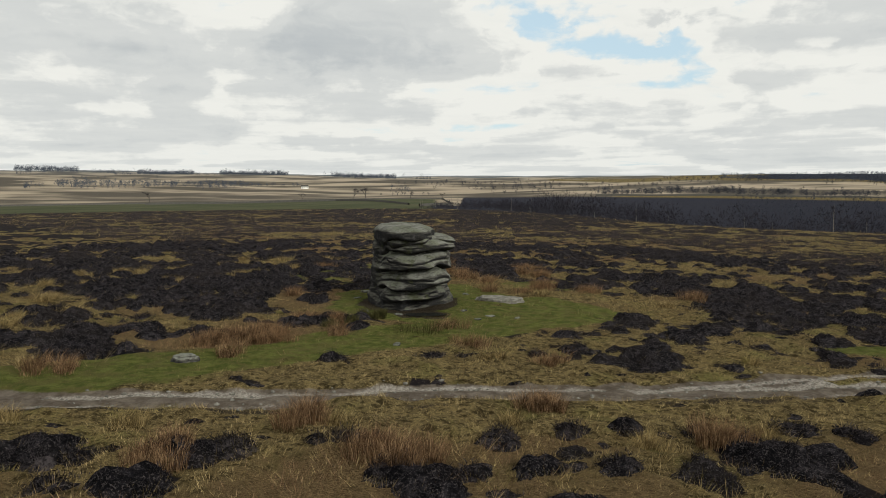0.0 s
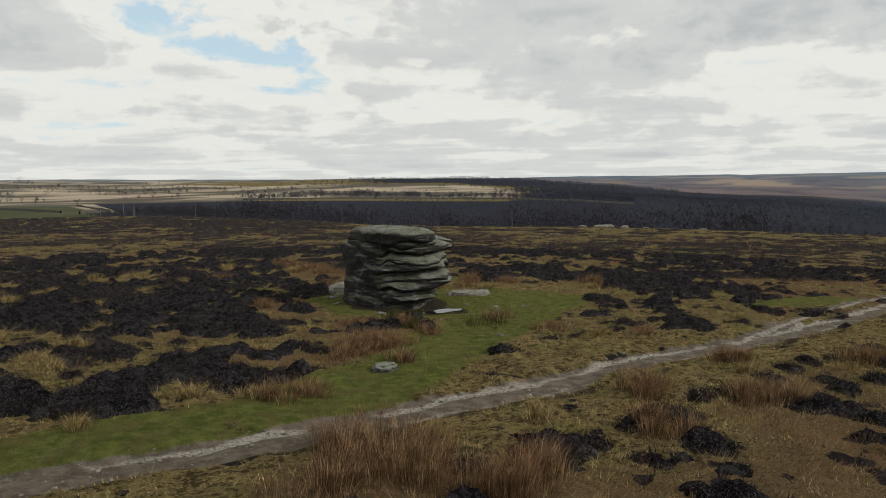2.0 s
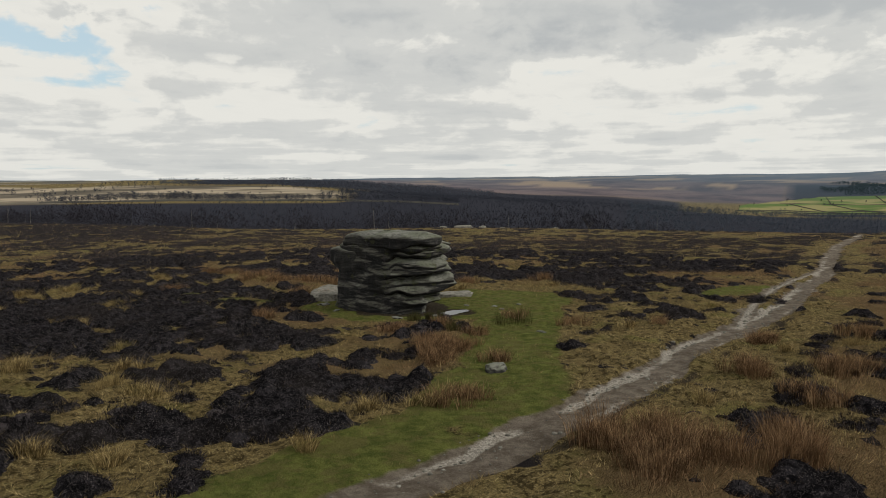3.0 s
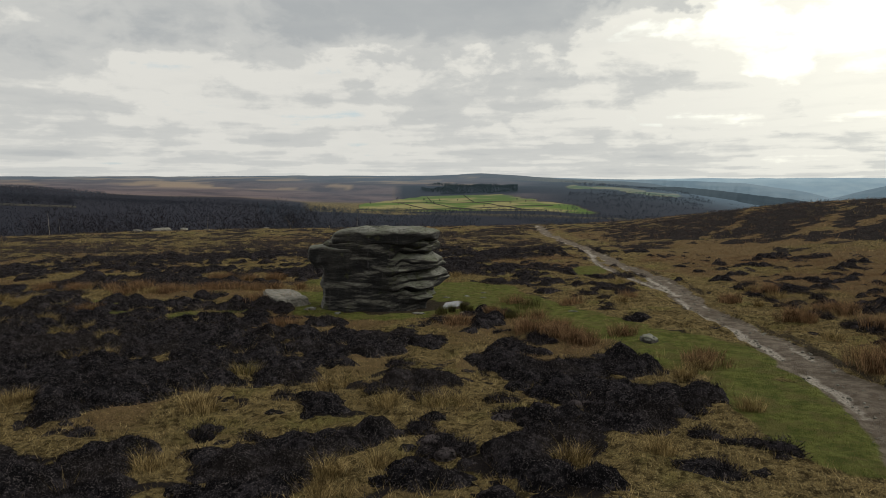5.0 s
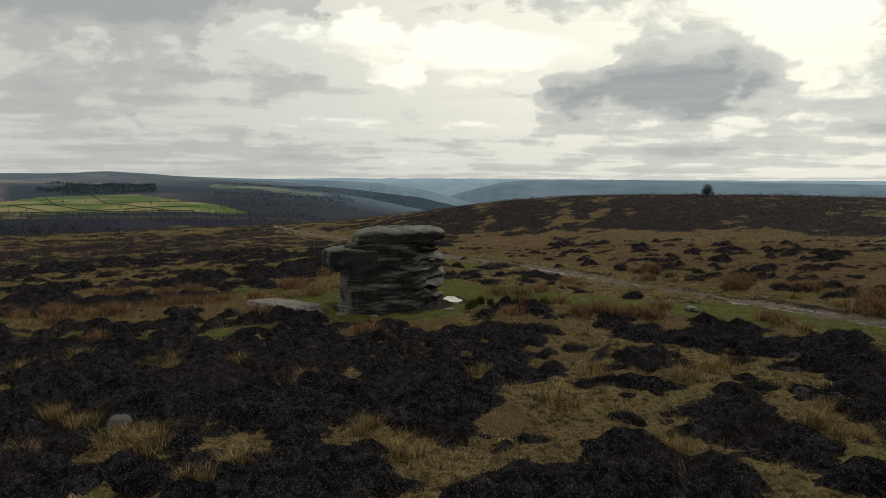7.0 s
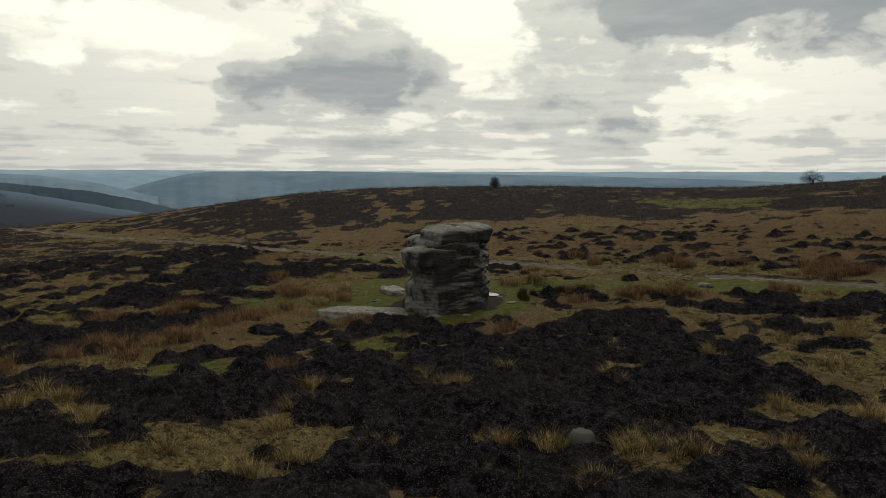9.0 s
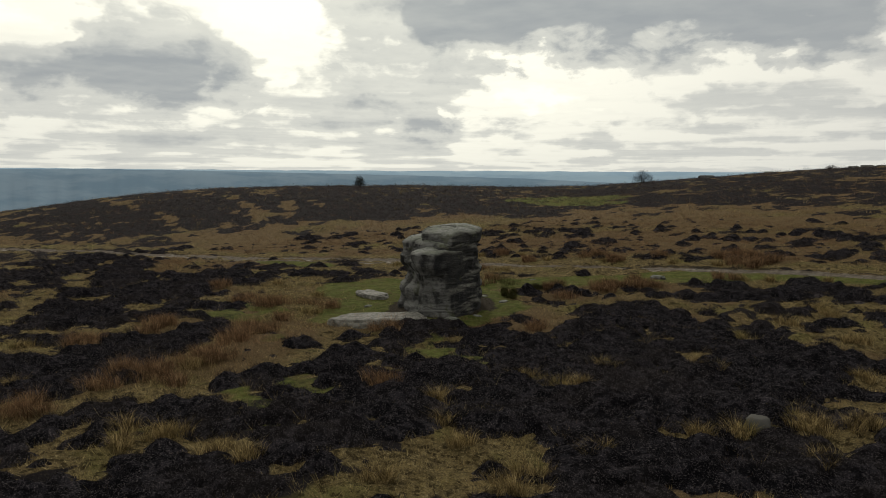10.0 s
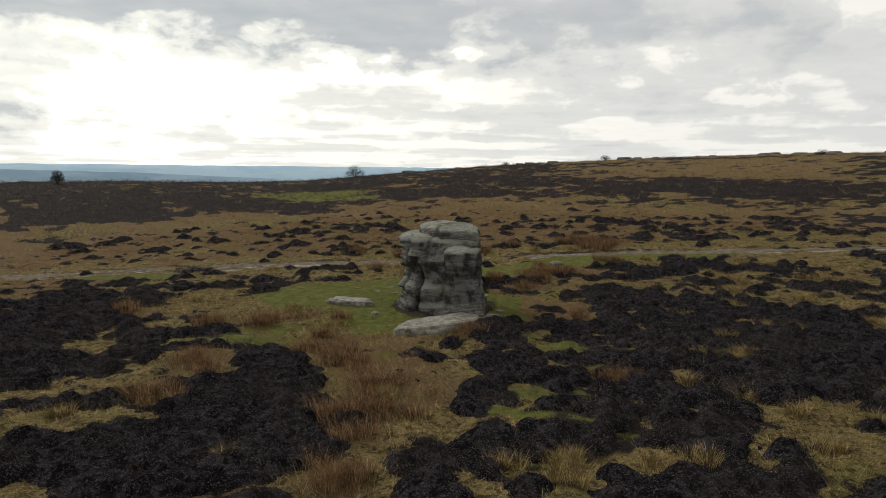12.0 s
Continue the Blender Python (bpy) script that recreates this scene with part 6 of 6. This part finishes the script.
# the birch wood below the edge of the moor
x, y, b, r = spread_over(-4, 72, 112, 420, 13800)
edge = around(CREST_R, b % 360)
ok = (r > edge + 9 + 6 * fbm(x, y, 20, 2, 5)) & (rng.uniform(0, 1, len(x)) < np.where(r < edge + 100, 0.85, 0.07))
ok &= ((b > 6) | (r < edge + 30 + 7 * (b + 4))) & (r < edge + 40 + 300 * (1 - smooth(b, 55, 84)))
x, y, r, b = x[ok], y[ok], r[ok], b[ok]
wood("birch_wood", x, y, rng.uniform(3.5, 6.5, len(x)) * (0.35 + 0.65 * smooth(b, -5, 9)) * (1 - 0.75 * smooth(b, 56, 70)), 44, 0.060, M_TWIG, "dark bare birch wood below the edge of the moor")
pick = rng.choice(len(x), 60, replace=False)
v, f = blades(x[pick], y[pick], ground_z(x[pick], y[pick]), np.full(60, 0.1), np.full(60, 6.0), 2, 0.07, 0.08, bend=False)
tagged(new("birch_trunks", fast_mesh("birch_trunks", v, f, M_PALE)), "slender white birch trunks in the dark wood", "woodland", kind="stuff")
# a line of trees along the far wall, scrub on the pale slope and woods on the skyline
x, y, b, r = spread_over(11, 44, 655, 675, 420)
wood("tree_line", x, y, rng.uniform(5, 8, len(x)), 64, 0.16, M_FARWOOD, "row of bare trees along a far wall")
x, y, b, r = spread_over(352, 400, 720, 1250, 900)
ok = fbm(x, y, 120, 3, 8) > 0.05
wood("far_scrub", x[ok], y[ok], rng.uniform(3, 7, ok.sum()), 20, 0.5, M_FARWOOD, "scattered scrub trees on a pale far slope")
x, y, b, r = spread_over(20, 47, 1180, 1600, 2600)
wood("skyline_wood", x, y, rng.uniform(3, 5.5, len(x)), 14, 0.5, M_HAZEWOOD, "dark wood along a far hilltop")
x, y, b, r = spread_over(326, 357, 900, 2300, 6200)
hill = np.degrees(np.arctan2(x, y)) % 360
belt = ((np.abs(r - 1050 - 6 * (hill - 335)) < 90) & (hill > 328) & (hill < 343)) | ((r > 1900) & (((hill > 334) & (hill < 338)) | ((hill > 340) & (hill < 345.2)) | ((hill > 348.8) & (hill < 354)) | (hill < 330)))
belt |= (fbm(x, y, 110, 3, 18) > 0.36)
wood("far_copse", x[belt], y[belt], rng.uniform(4.5, 8, belt.sum()) * np.where(r[belt] > 1900, 1.9, 1.0), 24, 0.5, M_HAZEWOOD, "dark copses and hedgerow trees among far pale fields")
# conifers and broadleaf woods in the valley
x, y, b, r = spread_over(71.5, 80, 1600, 2180, 3000)
ok = (r > np.clip(1480 + 62 * (b - 66), 1480, 1850) + 15) & (r + 260 * fbm(x, y, 180, 3, 38) < 2150) & (b + 3 * fbm(x, y, 90, 2, 39) > 72) & (b < 79.5)
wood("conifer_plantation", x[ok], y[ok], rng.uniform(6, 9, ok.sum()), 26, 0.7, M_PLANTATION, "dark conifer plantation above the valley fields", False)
x, y, b, r = spread_over(58, 112, 650, 1330, 11000)
ok = (rng.uniform(0, 1, len(b)) < 1 - smooth(b, 86, 100)) & ~((b > 76.5) & (b < 84) & (r > 1010) & (r + 25 * (b - 74) < 1285))
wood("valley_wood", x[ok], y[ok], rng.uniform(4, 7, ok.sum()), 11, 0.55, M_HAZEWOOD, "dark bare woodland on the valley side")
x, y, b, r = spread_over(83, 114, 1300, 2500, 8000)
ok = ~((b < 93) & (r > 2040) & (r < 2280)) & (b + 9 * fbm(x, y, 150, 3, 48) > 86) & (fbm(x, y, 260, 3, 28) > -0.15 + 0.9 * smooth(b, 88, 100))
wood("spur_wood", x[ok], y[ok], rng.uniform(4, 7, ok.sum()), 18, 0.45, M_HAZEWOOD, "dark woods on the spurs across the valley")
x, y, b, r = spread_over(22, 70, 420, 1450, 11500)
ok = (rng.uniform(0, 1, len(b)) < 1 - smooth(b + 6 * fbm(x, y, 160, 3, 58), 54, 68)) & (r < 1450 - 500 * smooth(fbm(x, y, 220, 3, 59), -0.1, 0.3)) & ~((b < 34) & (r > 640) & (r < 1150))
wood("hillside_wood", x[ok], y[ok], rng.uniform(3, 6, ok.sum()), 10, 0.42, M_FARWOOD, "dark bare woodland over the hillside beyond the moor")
x, y, b, r = spread_over(67, 82, 1340, 1700, 14)
wood("field_trees", x, y, rng.uniform(5, 8, len(x)), 60, 0.3, M_FARWOOD, "single bare trees among the valley fields")

for k, (bearing, r, h) in enumerate(((333.5, 430, 8), (345.8, 432, 5.5), (350.2, 436, 7.5), (351.2, 436, 8), (355.2, 430, 6), (358.0, 425, 4.5))):
    bare_tree(*polar(bearing, r), h, 50 + k, "lone bare tree standing on a far field wall")
bare_tree(*polar(57.5, 138), 6.5, 61, "broad bare oak at the edge of the moor", 0.7)
bare_tree(*polar(47.0, 130), 2.4, 62, "thin bare sapling at the edge of the moor")
bare_tree(*polar(78.5, 150), 5.0, 63, "bare hawthorn just below the edge of the moor", 0.7)
bare_tree(*polar(79.7, 155), 5.0, 64, "bare hawthorn just below the edge of the moor", 0.7)
bare_tree(*polar(76.2, 152), 3.0, 65, "low bare hawthorn below the edge of the moor", 0.7)


def shrub(x, y, wide, high, count, width, mat, label):
    """A bush: short stems and a loose dome of twigs."""
    z = float(ground_z(np.array([x]), np.array([y]))[0])
    d = rng.normal(0, 1, (count, 3))
    d /= np.linalg.norm(d, axis=1)[:, None]
    d[:, 2] = np.abs(d[:, 2])
    q = rng.uniform(0.1, 1, count) ** 0.5
    centre = d * q[:, None] * np.array((wide / 2, wide / 2, high * 0.8)) + np.array((0, 0, high * 0.12))
    grow = d + rng.normal(0, 0.5, (count, 3)) + np.array((0, 0, 0.5))
    grow /= np.linalg.norm(grow, axis=1)[:, None]
    side = np.cross(grow, rng.normal(0, 1, (count, 3)))
    side /= np.linalg.norm(side, axis=1)[:, None] + 1e-6
    tri = np.stack([centre - side * width, centre + side * width, centre + grow * high * 0.22], 1).reshape(-1, 3)
    thing = new("bush", None)
    thing.matrix_world = pose(x, y, z)
    tagged(thing, label, "bush")
    stems = blades(np.zeros(1), np.zeros(1), np.zeros(1), np.full(1, wide * 0.1), np.full(1, high * 0.75), 30, 0.03, 0.5, bend=True)
    part("stems", fast_mesh("stems", *stems, M_TWIG), thing)
    part("crown", fast_mesh("crown", tri, np.arange(3 * count).reshape(-1, 3), mat), thing)
    return thing


shrub(63.4, -56.8, 1.8, 2.1, 520, 0.03, M_CONIFER, "small dark evergreen bush on the heather hill")
shrub(29.8, -103.4, 4.0, 2.7, 700, 0.022, M_TWIG, "bare rounded bush on the skyline of the hill")
shrub(-24.0, -127.0, 2.6, 1.3, 400, 0.025, M_TWIG, "bare low bush on the skyline of the hill")
shrub(-66.0, -112.0, 2.4, 1.2, 400, 0.025, M_TWIG, "bare low bush on the skyline of the hill")
shrub(-1.0, -121.0, 2.0, 0.9, 300, 0.03, M_HEATHER, "low dark bush on the skyline of the hill")


# ---------------------------------------------------------------- outcrops
for k, (x, y, size) in enumerate(((88, 89, (5.5, 2.2, 1.2)), (91.5, 86, (3.5, 1.6, 0.9)), (85, 92.5, (2.6, 1.4, 0.7)), (94, 82, (1.6, 1.2, 0.6)), (98, 70, (1.8, 1.2, 0.5)))):
    boulder("outcrop_block", x, y, size, 20.0 + k, "pale flat gritstone block at the edge of the moor", 0.1, turn=40 * k)
for k in range(26):
    bearing = 170 + 50 * random.random()
    r = float(around(CREST_R, np.array([bearing]))[0]) + random.uniform(-6, 3)
    px, py = polar(bearing, r)
    s = random.uniform(0.5, 2.0) ** 1.3
    boulder("edge_boulder", px, py, (s * 1.7, s, s * 0.5), 40.0 + k, "weathered gritstone boulder on the skyline of the hill", 0.8, turn=random.uniform(0, 180), mat=M_STONE)


farmhouse(346.4, 1000, 20)


# ---------------------------------------------------------------- field walls
def field_wall(points, high, thick, label="dark drystone wall between far fields"):
    """A wall that follows the ground along a line of bearings and distances."""
    path = [polar(*p) for p in points]
    v, f = [], []
    steps = []
    for (ax, ay), (bx, by) in zip(path[:-1], path[1:]):
        n = max(2, int(math.hypot(bx - ax, by - ay) / 25))
        steps += [(ax + (bx - ax) * i / n, ay + (by - ay) * i / n) for i in range(n)]
    steps.append(path[-1])
    s = np.array(steps)
    t = np.gradient(s, axis=0)
    t /= np.linalg.norm(t, axis=1)[:, None]
    side = np.stack([-t[:, 1], t[:, 0]], -1) * thick / 2
    z = ground_z(s[:, 0], s[:, 1])
    lift = high * (1 + 0.15 * rng.normal(0, 1, len(s)))
    rows = [np.column_stack([s - side, z - 1]), np.column_stack([s - side * 0.7, z + lift]), np.column_stack([s + side * 0.7, z + lift]), np.column_stack([s + side, z - 1])]
    n = len(s)
    v = np.concatenate(rows)
    for i in range(n - 1):
        for q in range(3):
            a, b = q * n + i, (q + 1) * n + i
            f += [(a, b, b + 1), (a, b + 1, a + 1)]
    return tagged(new("field_wall", fast_mesh("field_wall", v, np.array(f), M_WALL)), label, "wall", "far field walls")


for line in ([(312, 431), (330, 428), (345, 430), (358, 429)], [(345, 428), (352, 300), (355, 235)], [(351, 345), (340, 380), (333, 395)], [(358, 429), (359, 260), (356, 215)]):
    field_wall(line, 0.9, 0.6)
for line in ([(66, 1335), (74, 1330), (82, 1330)], [(66.5, 1360), (75, 1375), (82.5, 1420)], [(69, 1560), (76, 1560), (81, 1580)], [(73, 1335), (70.8, 1440), (69.5, 1560)],
             [(76, 1335), (73.8, 1420), (72.4, 1560), (72, 1800)], [(80, 1335), (78, 1420), (76, 1560), (75, 1840)], [(77, 1060), (83.5, 1070)]):
    field_wall(line, 1.3, 1.4)
field_wall([(11, 650), (20, 648), (30, 650), (44, 640)], 1.6, 1.2, "pale drystone wall along the far wood")


# ---------------------------------------------------------------- far ridges
def ridge(name, r, profile, depth, mat, label, rough=0.05, seed=1):
    """A long hill across the distance; profile: bearings and the angle by which its crest stands above the eye."""
    bs = np.linspace(profile[0][0], profile[-1][0], 260)
    el = np.interp(bs, [p[0] for p in profile], [p[1] for p in profile])
    el = np.convolve(np.pad(el, 6, "edge"), np.ones(13) / 13, "valid")
    el = el + rough * fbm(bs * 10, bs * 0 + seed, 14.0, 4, seed) + 0.4 * rough * fbm(bs * 10, bs * 0, 1.6, 3, seed + 5)
    z = 7 + r * np.tan(np.radians(el))
    rows = []
    for back, drop in ((-depth, -1.0), (-depth * 0.6, -0.55), (-depth * 0.25, -0.16), (0, 0.0), (depth * 0.5, -0.3)):
        q = r + back + 40 * fbm(bs * 10, bs * 0 + back * 0.01, 9.0, 3, seed + 9)
        rows.append(np.stack([q * np.sin(np.radians(bs)), q * np.cos(np.radians(bs)), z + drop * (z + 190)], -1))
    n = len(bs)
    f = []
    for k in range(len(rows) - 1):
        for i in range(n - 1):
            a = k * n + i
            f += [(a, a + 1, a + 1 + n), (a, a + 1 + n, a + n)]
    return tagged(new(name, fast_mesh(name, np.concatenate(rows), np.array(f), mat, True)), label, "hills", kind="structure")


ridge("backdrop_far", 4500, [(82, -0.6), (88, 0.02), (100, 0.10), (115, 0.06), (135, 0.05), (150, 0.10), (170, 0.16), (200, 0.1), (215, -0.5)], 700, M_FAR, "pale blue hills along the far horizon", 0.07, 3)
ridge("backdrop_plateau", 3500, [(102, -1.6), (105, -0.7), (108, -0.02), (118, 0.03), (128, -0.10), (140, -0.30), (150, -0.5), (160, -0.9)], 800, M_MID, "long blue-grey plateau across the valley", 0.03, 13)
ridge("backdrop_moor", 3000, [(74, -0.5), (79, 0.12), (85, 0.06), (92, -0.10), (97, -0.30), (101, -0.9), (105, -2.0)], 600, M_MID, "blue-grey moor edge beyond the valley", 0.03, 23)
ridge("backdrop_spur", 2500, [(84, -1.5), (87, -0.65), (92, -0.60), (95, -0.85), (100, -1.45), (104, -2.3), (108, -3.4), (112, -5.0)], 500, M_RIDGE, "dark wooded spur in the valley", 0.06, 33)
